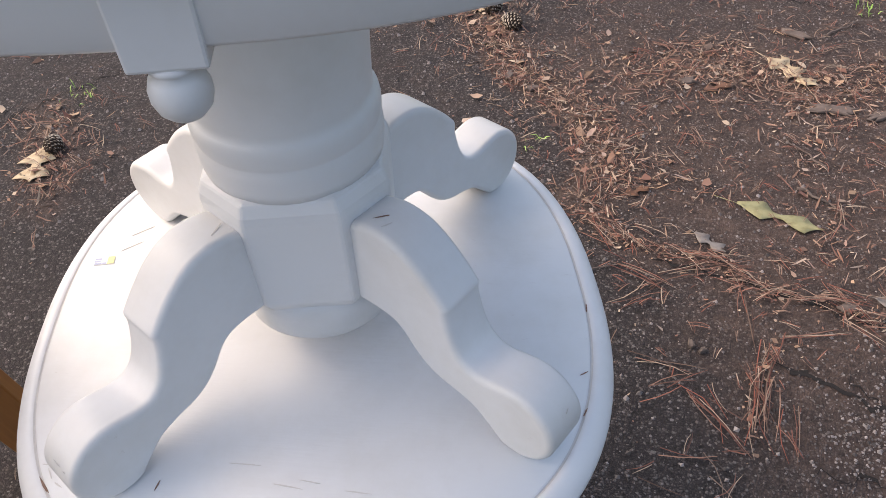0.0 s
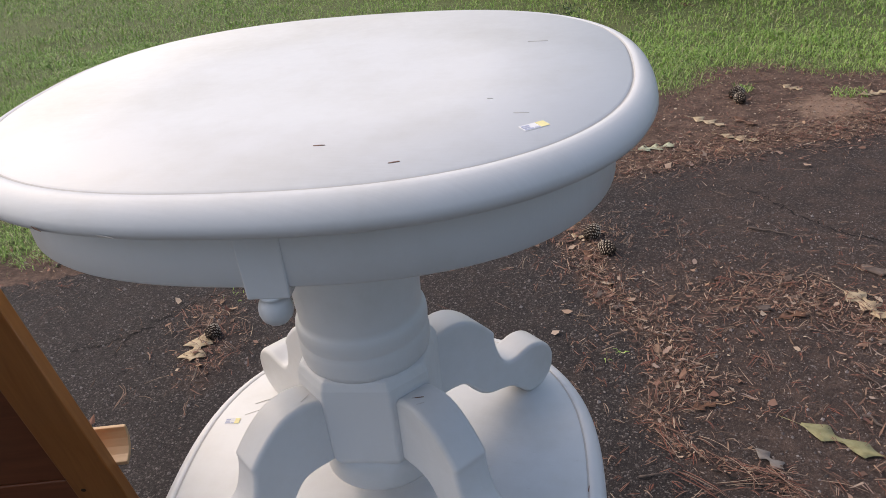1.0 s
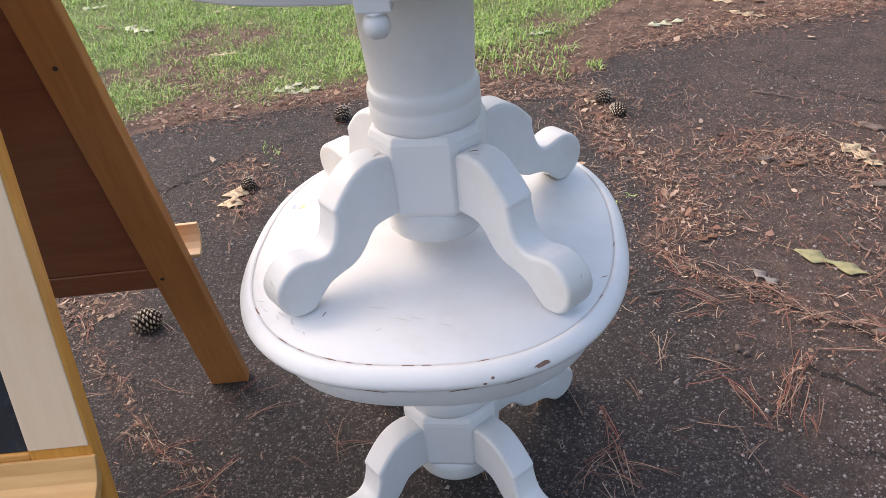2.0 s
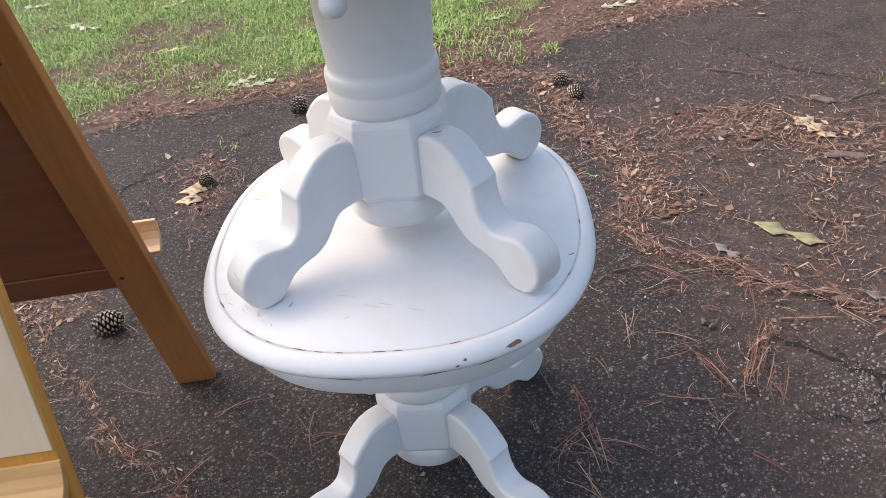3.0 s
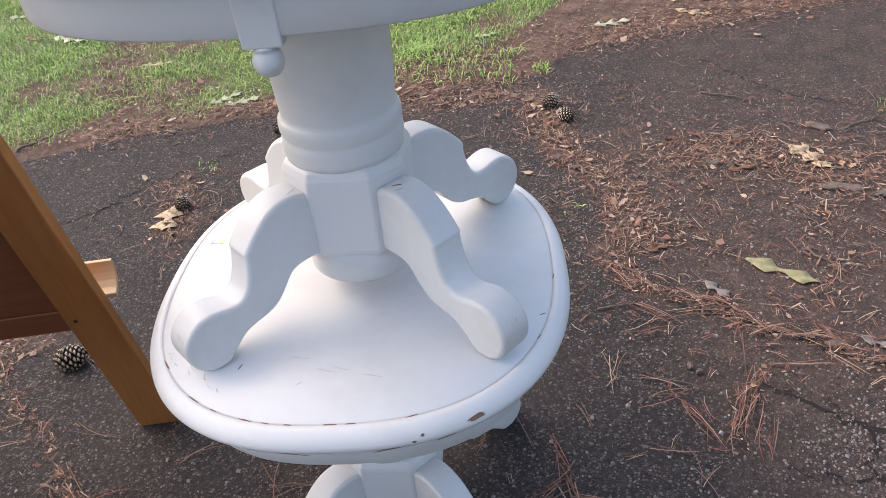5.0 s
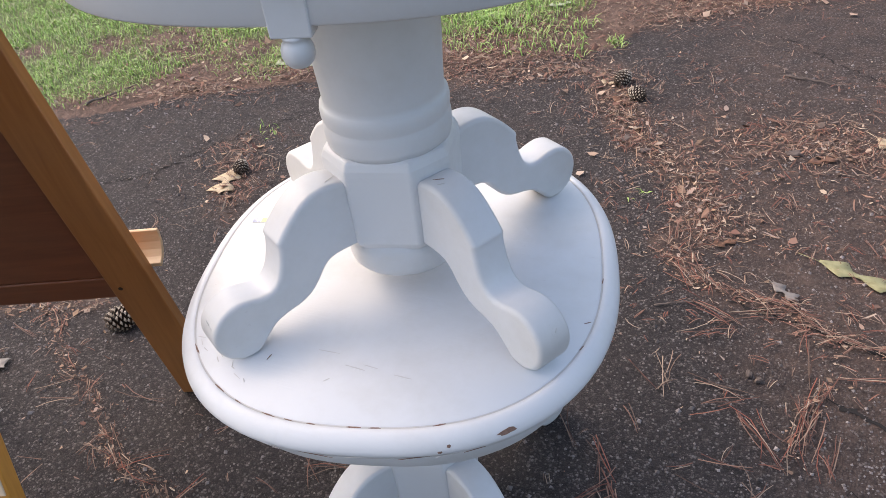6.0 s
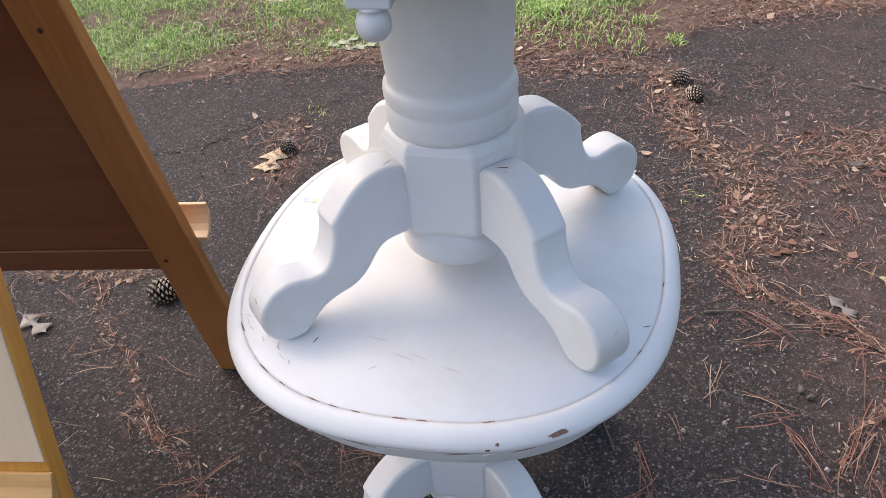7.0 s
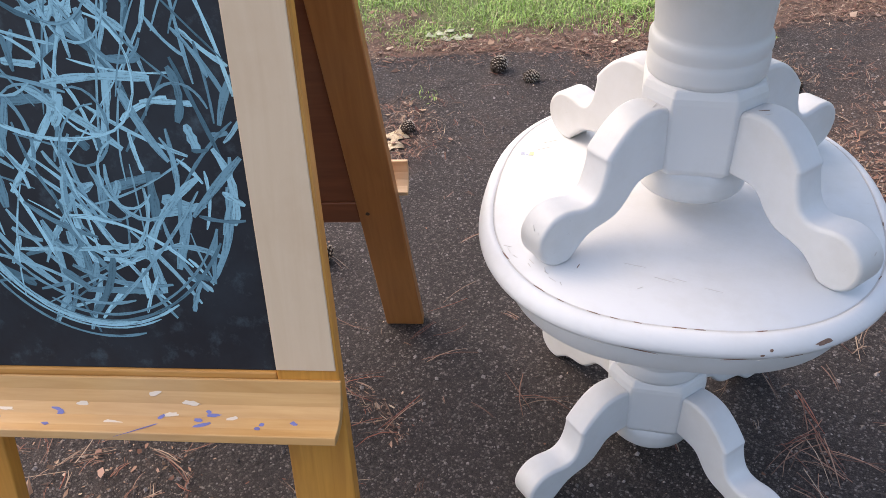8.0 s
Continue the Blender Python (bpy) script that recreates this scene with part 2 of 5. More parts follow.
def soft_edges(ob, width=0.003, segments=2, angle=35):
    b = ob.modifiers.new("bevel", "BEVEL")
    b.width, b.segments, b.limit_method, b.angle_limit = width, segments, "ANGLE", radians(angle)
    b.harden_normals = False
    return ob


def thing(name, m, label, category, group="", kind=""):
    ob = new(name)
    ob.empty_display_size = 0.05
    ob.matrix_basis = m
    return tagged(ob, label, category, group, kind)


def stuff_mesh(name, verts, faces, material, label, category, smooth=False):
    me = bpy.data.meshes.new(name)
    me.from_pydata(verts, [], faces)
    me.materials.append(material)
    if smooth:
        me.polygons.foreach_set("use_smooth", [True] * len(me.polygons))
    return tagged(new(name, me), label, category, kind="stuff")


def box(x0, x1, y0, y1, z0, z1):
    bm = bmesh.new()
    bmesh.ops.create_cube(bm, size=1)
    for v in bm.verts:
        v.co = Vector(((x0 + x1) / 2 + v.co.x * (x1 - x0), (y0 + y1) / 2 + v.co.y * (y1 - y0), (z0 + z1) / 2 + v.co.z * (z1 - z0)))
    return bm


def rings(bm, loops, cap_first=False, cap_last=False):
    """Skin closed loops of points, one after the other."""
    rows = [[bm.verts.new(p) for p in loop] for loop in loops]
    n = len(rows[0])
    for a, b in zip(rows, rows[1:]):
        for k in range(n):
            bm.faces.new((a[k], a[(k + 1) % n], b[(k + 1) % n], b[k]))
    if cap_first:
        bm.faces.new(rows[0][::-1])
    if cap_last:
        bm.faces.new(rows[-1])
    return rows


def lathe(profile, n=64):
    bm = bmesh.new()
    rings(bm, [[(r * math.cos(2 * math.pi * k / n), r * math.sin(2 * math.pi * k / n), z) for k in range(n)] for r, z in profile], True, True)
    return bm


def oval(a, b, p, turn, inset, z, n=128):
    """A closed superellipse, inset along its normal, turned about z."""
    out = []
    ct, st = math.cos(turn), math.sin(turn)
    for k in range(n):
        t = 2 * math.pi * k / n
        c, s = math.cos(t), math.sin(t)
        x = a * math.copysign(abs(c) ** (2 / p), c)
        y = b * math.copysign(abs(s) ** (2 / p), s)
        nx = math.copysign(abs(x / a) ** (p - 1), x) / a
        ny = math.copysign(abs(y / b) ** (p - 1), y) / b
        ln = math.hypot(nx, ny)
        x, y = x - inset * nx / ln, y - inset * ny / ln
        out.append((x * ct - y * st, x * st + y * ct, z))
    return out


# ---- pedestal table ----
LEG_UPPER = [(0.069, 0.186), (0.086, 0.200), (0.106, 0.209), (0.130, 0.212), (0.154, 0.207), (0.175, 0.194), (0.193, 0.177), (0.206, 0.162), (0.2100, 0.1555), (0.2095, 0.147), (0.212, 0.132), (0.217, 0.114), (0.225, 0.098), (0.237, 0.089), (0.252, 0.088), (0.268, 0.092), (0.285, 0.0945), (0.303, 0.091), (0.318, 0.081), (0.329, 0.066), (0.333, 0.049), (0.330, 0.030), (0.320, 0.013), (0.306, 0.003), (0.294, 0.0)]
LEG_LOWER = [(0.276, 0.0012), (0.264, 0.011), (0.252, 0.023), (0.238, 0.034), (0.218, 0.0405), (0.196, 0.045), (0.178, 0.054), (0.163, 0.069), (0.150, 0.086), (0.138, 0.095), (0.120, 0.098), (0.096, 0.098), (0.070, 0.098)]


def leg_mesh(zs):
    """A cabriole leg, sawn to its outline and rounded along the edges; it points along +x."""
    knots = [(x, z * zs) for x, z in LEG_UPPER + LEG_LOWER]
    outline = []
    m = len(knots)
    for k in range(m):
        p0, p1, p2, p3 = (knots[(k + j) % m] for j in (-1, 0, 1, 2))
        for t in (0.0, 0.33, 0.67):
            outline.append(tuple(0.5 * (2 * b + (c - a) * t + (2 * a - 5 * b + 4 * c - d) * t * t + (3 * b - a - 3 * c + d) * t ** 3) for a, b, c, d in zip(p0, p1, p2, p3)))
    half = 0.0275
    bm = bmesh.new()
    n = len(outline)

    def shrunk(d):
        res = []
        for k in range(n):
            (x0, z0), (x1, z1) = outline[k - 1], outline[(k + 1) % n]
            tx, tz = x1 - x0, z1 - z0
            ln = math.hypot(tx, tz)
            nx, nz = tz / ln, -tx / ln
            x, z = outline[k]
            res.append((x + nx * d, z + nz * d))
        return res

    loops = []
    r = 0.0075
    steps = [(r * (1 - math.sin(q * math.pi / 12)), half - r * (1 - math.cos(q * math.pi / 12))) for q in range(7)]
    for d, y in [(d, -y) for d, y in steps] + steps[::-1]:
        loops.append([(x, y, z) for x, z in shrunk(d)])
    rings(bm, loops, True, True)
    bmesh.ops.recalc_face_normals(bm, faces=bm.faces)
    return bm


def octagon(side, flat, z):
    """Four broad faces and four narrower ones, which carry the legs (these look along 45 degrees)."""
    pts = [(side, -flat), (side, flat), (flat, side), (-flat, side), (-side, flat), (-side, -flat), (-flat, -side), (flat, -side)]
    return [(x, y, z) for x, y in pts]


def pedestal_table(name, m, h, zs, legs_turn, a, b, top_turn, block_turn, base_at, label, askew=(0, 0, 0, 0)):
    """h: height; zs stretches the base; the turns are radians about the column; askew: degrees by which each leg strays from its corner."""
    th = thing(name, m, label, "table", "stacked tables")
    # top board: flat field, fine groove, bullnose edge
    prof = [(0.20, h), (0.0295, h), (0.0278, h - 0.0024), (0.0262, h - 0.0034), (0.0242, h - 0.0014), (0.0190, h - 0.0018), (0.0150, h - 0.0036), (0.0095, h - 0.0076), (0.0045, h - 0.0133), (0.001, h - 0.0205), (0.000, h - 0.0265), (0.003, h - 0.0330), (0.010, h - 0.0375), (0.020, h - 0.0395), (0.066, h - 0.0400)]
    bm = bmesh.new()
    rings(bm, [oval(a, b, 2.42, top_turn, i, z) for i, z in prof], True, True)
    bmesh.ops.recalc_face_normals(bm, faces=bm.faces)
    top = part("tabletop", bm, WHITE, th, smooth=True)
    # thin grey ring laid along the groove
    bm = bmesh.new()
    rings(bm, [oval(a, b, 2.42, top_turn, i, z) for i, z in ((0.0277, h - 0.0020), (0.0263, h - 0.0028), (0.0248, h - 0.0018))])
    part("groove_line", bm, GREY_MARK, top, "thin grey line along the groove")
    # apron under it
    bm = bmesh.new()
    rings(bm, [oval(a, b, 2.42, top_turn, i, z, 96) for i, z in ((0.042, h - 0.0385), (0.0425, h - 0.075), (0.0435, h - 0.1050), (0.046, h - 0.1080), (0.062, h - 0.1080), (0.066, h - 0.1050), (0.068, h - 0.0385))])
    bmesh.ops.recalc_face_normals(bm, faces=bm.faces)
    part("apron", bm, WHITE, th, smooth=True)
    # board that carries the column
    bm = bmesh.new()
    rings(bm, [oval(a, b, 2.42, top_turn, 0.068, z, 96) for z in (h - 0.060, h - 0.041)], True, True)
    bmesh.ops.recalc_face_normals(bm, faces=bm.faces)
    part("support_board", bm, WHITE, th)
    # turned column
    z0 = zs
    col = part("column", lathe([(0.060, 0.225 * z0), (0.0880, 0.236 * z0), (0.0898, 0.246 * z0), (0.0904, 0.258 * z0), (0.0898, 0.2675 * z0), (0.0876, 0.2712 * z0), (0.0882, 0.2745 * z0), (0.0902, 0.280 * z0), (0.0904, 0.288 * z0), (0.0893, 0.295 * z0), (0.0868, 0.2985 * z0), (0.0840, 0.301 * z0), (0.0842, 0.308 * z0), (0.0855, 0.335 * z0), (0.0880, 0.375 * z0), (0.0890, 0.415 * z0), (0.0885, 0.455 * z0), (0.0865, 0.490 * z0), (0.0845, h - 0.058)]), WHITE, th, smooth=True)
    col.location = (*base_at, 0)
    # eight-sided block with shoulder, and the turned foot below it
    bm = bmesh.new()
    ct, st = math.cos(legs_turn - math.pi / 4), math.sin(legs_turn - math.pi / 4)

    def turned(loop):
        return [(x * ct - y * st, x * st + y * ct, z) for x, y, z in loop]

    rings(bm, [turned(octagon(s, f, z * zs)) for s, f, z in ((0.070, 0.034, 0.086), (0.084, 0.0415, 0.090), (0.090, 0.045, 0.102), (0.092, 0.046, 0.215), (0.091, 0.0455, 0.224), (0.086, 0.043, 0.236), (0.070, 0.034, 0.240))], True, True)
    bmesh.ops.recalc_face_normals(bm, faces=bm.faces)
    soft_edges(part("block", bm, WHITE, th), 0.003, 2, 20).location = (*base_at, 0)
    cap = part("foot_cap", lathe([(0.050, 0.037 * zs), (0.078, 0.037 * zs), (0.0835, 0.0385 * zs), (0.0868, 0.043 * zs), (0.0880, 0.052 * zs), (0.0882, 0.070 * zs), (0.0880, 0.092 * zs), (0.060, 0.097 * zs)], 48), WHITE, th, smooth=True)
    cap.location = (*base_at, 0)
    first = None
    for k in range(4):
        if first is None:
            leg = part("leg", leg_mesh(zs), WHITE, th)
            for p in leg.data.polygons:
                p.use_smooth = len(p.vertices) == 4
            first = leg
        else:
            leg = first.copy()
            scene.collection.objects.link(leg)
        leg.matrix_basis = Matrix.Translation((*base_at, 0)) @ Matrix.Rotation(legs_turn + k * math.pi / 2 + radians(askew[k]), 4, "Z")
    # block on the apron with its turned drop
    if block_turn is not None:
        rad, ang = block_turn
        mm = Matrix.Rotation(ang, 4, "Z") @ Matrix.Translation((rad, 0, 0))
        bm = box(-0.012, 0.012, -0.0225, 0.0225, h - 0.118, h - 0.040)
        for v in bm.verts:
            if v.co.z < h - 0.1:
                v.co.y *= 0.93
        bm.transform(mm)
        blk = soft_edges(part("apron_block", bm, WHITE, th), 0.002)
        bm = lathe([(0.006, h - 0.116), (0.0125, h - 0.118), (0.0130, h - 0.121), (0.0110, h - 0.1225), (0.0145, h - 0.126), (0.0165, h - 0.132), (0.0165, h - 0.138), (0.0145, h - 0.144), (0.0100, h - 0.1490), (0.0040, h - 0.1510)], 28)
        bm.transform(mm)
        part("drop_knob", bm, WHITE, blk, smooth=True)
    return th


LOWER_H, UPPER_H = 0.577, 0.616
LOWER_AT, UPPER_AT = (-0.114, 0.588), (-0.105, 0.588)
LEGS = radians(55)
LOWER_TOP, UPPER_TOP = (0.369, 0.341, radians(101.7)), (0.385, 0.334, radians(8.6))
lower = pedestal_table("pedestal_table", pose(*LOWER_AT, 0), LOWER_H, 0.95, LEGS + radians(1), *LOWER_TOP, None, (0.008, -0.036), "white painted oval pedestal table standing on the driveway, edge chipped")
upper = pedestal_table("pedestal_table", pose(*UPPER_AT, LOWER_H + 0.0005), UPPER_H, 1.0, LEGS, *UPPER_TOP, (0.282, radians(-78.3)), (0.005, -0.006), "white painted oval pedestal table stacked on another table", (0, 3, 0, 2))


def patch(name, parent, x, y, z, length, width, turn, mat, seed, label="", n=14):
    """A thin ragged flake lying flat."""
    rnd = random.Random(seed)
    bm = bmesh.new()
    pts = []
    for k in range(n):
        t = 2 * math.pi * k / n
        r = 0.75 + 0.5 * rnd.random()
        px, py = length / 2 * r * math.cos(t), width / 2 * r * math.sin(t)
        pts.append((x + px * math.cos(turn) - py * math.sin(turn), y + px * math.sin(turn) + py * math.cos(turn)))
    rings(bm, [[(px, py, z) for px, py in pts], [(px, py, z + 0.0005) for px, py in pts]], True, True)
    bmesh.ops.recalc_face_normals(bm, faces=bm.faces)
    return part(name, bm, mat, parent, label)

# ---- ground: one sheet from the driveway to the horizon ----
DRIVE_EDGE = [(-40, -12), (-6, 0.0), (-2.6, 1.55), (-1.91, 1.87), (-1.66, 2.06), (-1.33, 2.18), (-1.11, 2.28), (-0.43, 2.52), (-0.10, 2.68), (0.0, 2.95), (0.26, 3.10), (0.51, 3.20), (0.89, 3.38), (1.19, 3.54), (3, 4.3), (40, 20)]
TURF_EDGE = [(-40, -11.6), (-6, 0.3), (-2.6, 1.75), (-1.97, 2.0), (-1.77, 2.28), (-1.49, 2.2), (-1.08, 2.50), (-0.56, 2.72), (-0.30, 2.98), (-0.12, 3.5), (0.0, 4.0), (0.23, 3.95), (0.7, 4.45), (1.0, 4.3), (1.32, 4.3), (3, 5.1), (40, 22)]
# drifts of needles and litter on the driveway: a line, half its breadth, thickness, share of short straw and flakes against long needles
DRIFTS = [
    ([(0.22, 1.46), (0.33, 1.33), (0.40, 1.28), (0.53, 1.26), (0.60, 1.22), (0.65, 1.17), (0.78, 1.15), (0.92, 1.07), (1.3, 0.95)], 0.022, 1.0, 0.35),
    ([(-0.10, 2.50), (-0.04, 2.28), (0.06, 2.05), (0.19, 1.89), (0.29, 1.75), (0.35, 1.60), (0.28, 1.47)], 0.065, 1.0, 1.0),
    ([(0.40, 1.98), (0.52, 2.05), (0.64, 2.14), (0.81, 1.94), (1.0, 1.98), (1.3, 2.0)], 0.095, 0.9, 1.0),
    ([(0.36, 1.60), (0.45, 1.56), (0.52, 1.52)], 0.05, 0.45, 0.8),
    ([(0.86, 1.9), (0.84, 1.55), (0.80, 1.25)], 0.06, 0.35, 0.8),
    ([(0.63, 1.05), (0.58, 0.89), (0.55, 0.79)], 0.016, 0.5, 0.3),
    ([(-1.50, 0.92), (-1.34, 0.84), (-1.24, 0.73), (-1.12, 0.64), (-1.01, 0.59), (-0.93, 0.53), (-0.82, 0.43), (-0.71, 0.41), (-0.58, 0.33)], 0.020, 0.55, 0.9),
    ([(-1.50, 0.80), (-1.36, 0.86), (-1.2, 0.90)], 0.04, 0.8, 1.0),
    ([(-1.28, 1.74), (-1.20, 1.62), (-1.14, 1.50), (-1.10, 1.36)], 0.075, 0.7, 0.9),
    ([(-0.9, -0.05), (-1.2, 0.1), (-1.5, 0.0)], 0.10, 0.35, 0.3),
    ([(-0.7, 2.35), (-0.45, 2.42), (-0.2, 2.52)], 0.09, 0.8, 1.0),
    ([(-1.9, 1.99), (-1.5, 2.19), (-1.1, 2.36), (-0.5, 2.60)], 0.05, 0.9, 1.0),
    ([(0.0, 2.98), (0.4, 3.25), (0.9, 3.5), (1.3, 3.7)], 0.10, 1.0, 0.9),
]

# worn spots in the lawn: place and radius
THIN = ((-2.12, 2.72, 0.20), (-1.98, 2.45, 0.20), (-1.76, 2.22, 0.20), (-2.25, 3.0, 0.18), (-0.55, 2.86, 0.15), (-0.42, 3.25, 0.14), (0.5, 4.3, 0.25), (-2.75, 2.3, 0.12), (-2.10, 2.55, 0.22), (-1.92, 3.01, 0.18), (-0.65, 2.74, 0.16), (-0.40, 2.80, 0.20), (-1.65, 2.48, 0.15), (-2.4, 2.42, 0.14), (-1.3, 3.1, 0.12))


def edge_at(line, x):
    return float(np.interp(x, [p[0] for p in line], [p[1] for p in line]))


def near_line(line, x, y):
    best = 9e9
    for (x0, y0), (x1, y1) in zip(line, line[1:]):
        dx, dy = x1 - x0, y1 - y0
        t = np.clip(((x - x0) * dx + (y - y0) * dy) / (dx * dx + dy * dy), 0, 1)
        best = np.minimum(best, np.hypot(x - x0 - t * dx, y - y0 - t * dy))
    return best


def smooth_step(v, lo, hi):
    t = np.clip((v - lo) / (hi - lo), 0, 1)
    return t * t * (3 - 2 * t)


def wobble(x, y, s, o=0.0):
    return noise.noise((x * s + o, y * s - o, o))


def masks(x, y):
    """How much earth, turf, bare clay and litter lies at a place (arrays)."""
    dx = np.array([p[0] for p in DRIVE_EDGE]), np.array([p[1] for p in DRIVE_EDGE])
    tx = np.array([p[0] for p in TURF_EDGE]), np.array([p[1] for p in TURF_EDGE])
    soil = smooth_step(y - np.interp(x, *dx), -0.10, 0.10)
    turf = smooth_step(y - np.interp(x, *tx), -0.12, 0.22)
    bare = np.zeros_like(x)
    for bx, by, r in ((-6.1, 7.5, 0.45), (-5.85, 5.8, 0.5), (0.95, 3.8, 0.22), (1.6, 3.95, 0.3)):
        bare = np.maximum(bare, np.exp(-((x - bx) ** 2 + (y - by) ** 2) / r ** 2))
    thin = np.zeros_like(x)
    for bx, by, r in THIN:
        thin = np.maximum(thin, np.exp(-((x - bx) ** 2 + (y - by) ** 2) / r ** 2))
    turf = turf * (1 - 0.75 * bare) * (1 - 0.88 * thin)
    dirt = np.zeros_like(x)
    for line, half, thick, straw in DRIFTS:
        d = near_line(line, x, y)
        dirt = np.maximum(dirt, thick * np.exp(-(d / (half * 1.7)) ** 2))
    # a brown film over much of the open drive, thin round the tables
    dirt = np.maximum(dirt, 0.74 * smooth_step(x * 0.8 + (y - 1.2) * 0.25, 0.05, 0.5) * smooth_step(2.6 - y, 0.0, 0.5) * smooth_step(3.4 - x, 0.0, 1.8) * smooth_step(y + 1.6, 0.0, 1.4))
    dirt = np.maximum(dirt, 0.34 * smooth_step(y, 0.9, 1.5) + 0.26 * smooth_step(x, 0.0, 0.5) * smooth_step(y, 1.6, 2.2))
    return soil, turf, bare, dirt


def height(x, y, soil=None):
    """The ground's level: nearly flat drive, lumpier earth."""
    if abs(x) > 12 or abs(y) > 12:
        return 0.0
    if soil is None:
        soil = smooth_step(y - edge_at(DRIVE_EDGE, x), -0.10, 0.10)
    calm = smooth_step(math.hypot(x + 0.1, y - 0.57), 0.45, 0.8) * smooth_step(math.hypot(x + 0.9, y - 0.5), 0.45, 0.8)
    return float(calm * (0.004 * wobble(x, y, 3.1, 2.0) + soil * (0.006 + 0.010 * wobble(x, y, 5.0, 7.0))))


def ground_sheet():
    xs = np.concatenate([-np.geomspace(900, 3.2, 16), np.arange(-3.0, 2.4, 0.03), np.geomspace(2.6, 900, 16)])
    ys = np.concatenate([-np.geomspace(900, 1.1, 14), np.arange(-0.9, 4.8, 0.03), np.geomspace(5.0, 900, 18)])
    gx, gy = np.meshgrid(xs, ys)
    gx, gy = gx.ravel(), gy.ravel()
    soil, turf, bare, dirt = masks(gx, gy)
    gz = np.array([height(x, y, s) for x, y, s in zip(gx, gy, soil)])
    nx, ny = len(xs), len(ys)
    idx = np.arange(nx * ny).reshape(ny, nx)
    quads = np.stack([idx[:-1, :-1], idx[:-1, 1:], idx[1:, 1:], idx[1:, :-1]], -1).reshape(-1, 4)
    me = bpy.data.meshes.new("ground")
    me.from_pydata(np.stack([gx, gy, gz], -1).tolist(), [], quads.tolist())
    me.polygons.foreach_set("use_smooth", [True] * len(me.polygons))
    for key, val in (("soil", soil), ("turf", turf), ("bare", bare), ("dirt", dirt)):
        me.attributes.new(key, "FLOAT", "POINT").data.foreach_set("value", val.astype(np.float32))
    me.materials.append(GROUND)
    return tagged(new("ground", me), "worn dark asphalt driveway giving way to earth and lawn", "ground", kind="structure")


ground_sheet()

# ---- easel: two hinged frames, chalkboard in front ----
easel = thing("easel", pose(-0.7023, 0.6775, 0, 0, 0, 19), "childs wooden A-frame easel with chalk-scribbled blackboard, pale worn stiles", "easel")
EASEL_W = 0.69
FRONT = pose(-0.0195, -0.755, 0, math.degrees(-math.atan(0.29)))
BACK = pose(0, 0.0, 0, math.degrees(math.atan(0.19)))
TAPER = 0.10


def board_piece(name, frame_m, u0, u1, v0, v1, y0, y1, mat, parent, label="", bevel=0.003):
    """A board in the plane of a leaning frame, which narrows to its top: u across, v up the slope, y through it."""
    bm = box(u0, u1, y0, y1, v0, v1)
    for w in bm.verts:
        w.co.x = -EASEL_W / 2 + (w.co.x + EASEL_W / 2) * (1 + TAPER * (0.41 - w.co.z))
    ob = part(name, bm, mat, parent, label)
    ob.matrix_basis = frame_m
    return soft_edges(ob, bevel, 2)


for u0, u1 in ((-0.100, 0.0), (-EASEL_W, -EASEL_W + 0.100)):
    st = board_piece("front_stile", FRONT, u0, u1, 0.0, 1.27, 0.0, 0.030, PINE, easel)
    face = board_piece("painted_face", Matrix(), u0 + 0.001, u1 - 0.004, 0.497, 1.262, -0.0022, 0.004, LIMED, st, "rubbed pale whitewash on the stile face", 0.0015)
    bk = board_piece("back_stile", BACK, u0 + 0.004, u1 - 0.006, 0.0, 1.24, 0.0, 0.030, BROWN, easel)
board_piece("front_rail", FRONT, -EASEL_W + 0.1005, -0.1005, 0.437, 0.491, 0.002, 0.026, PINE_X, easel)
board_piece("front_top_rail", FRONT, -EASEL_W + 0.1005, -0.1005, 1.18, 1.26, 0.002, 0.026, PINE_X, easel)
board = board_piece("blackboard", FRONT, -EASEL_W + 0.1002, -0.1002, 0.4915, 1.1795, 0.008, 0.016, BOARD, easel, "black board covered with light blue chalk scribble", 0.001)
board_piece("back_panel", BACK, -EASEL_W + 0.0945, -0.0965, 0.425, 1.18, 0.010, 0.018, PANEL_UNLIT, easel)
board_piece("back_rail", BACK, -EASEL_W + 0.0945, -0.0965, 0.365, 0.4245, 0.006, 0.026, PANEL_UNLIT, easel)
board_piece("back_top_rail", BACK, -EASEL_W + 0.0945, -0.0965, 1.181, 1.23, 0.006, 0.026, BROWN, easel)


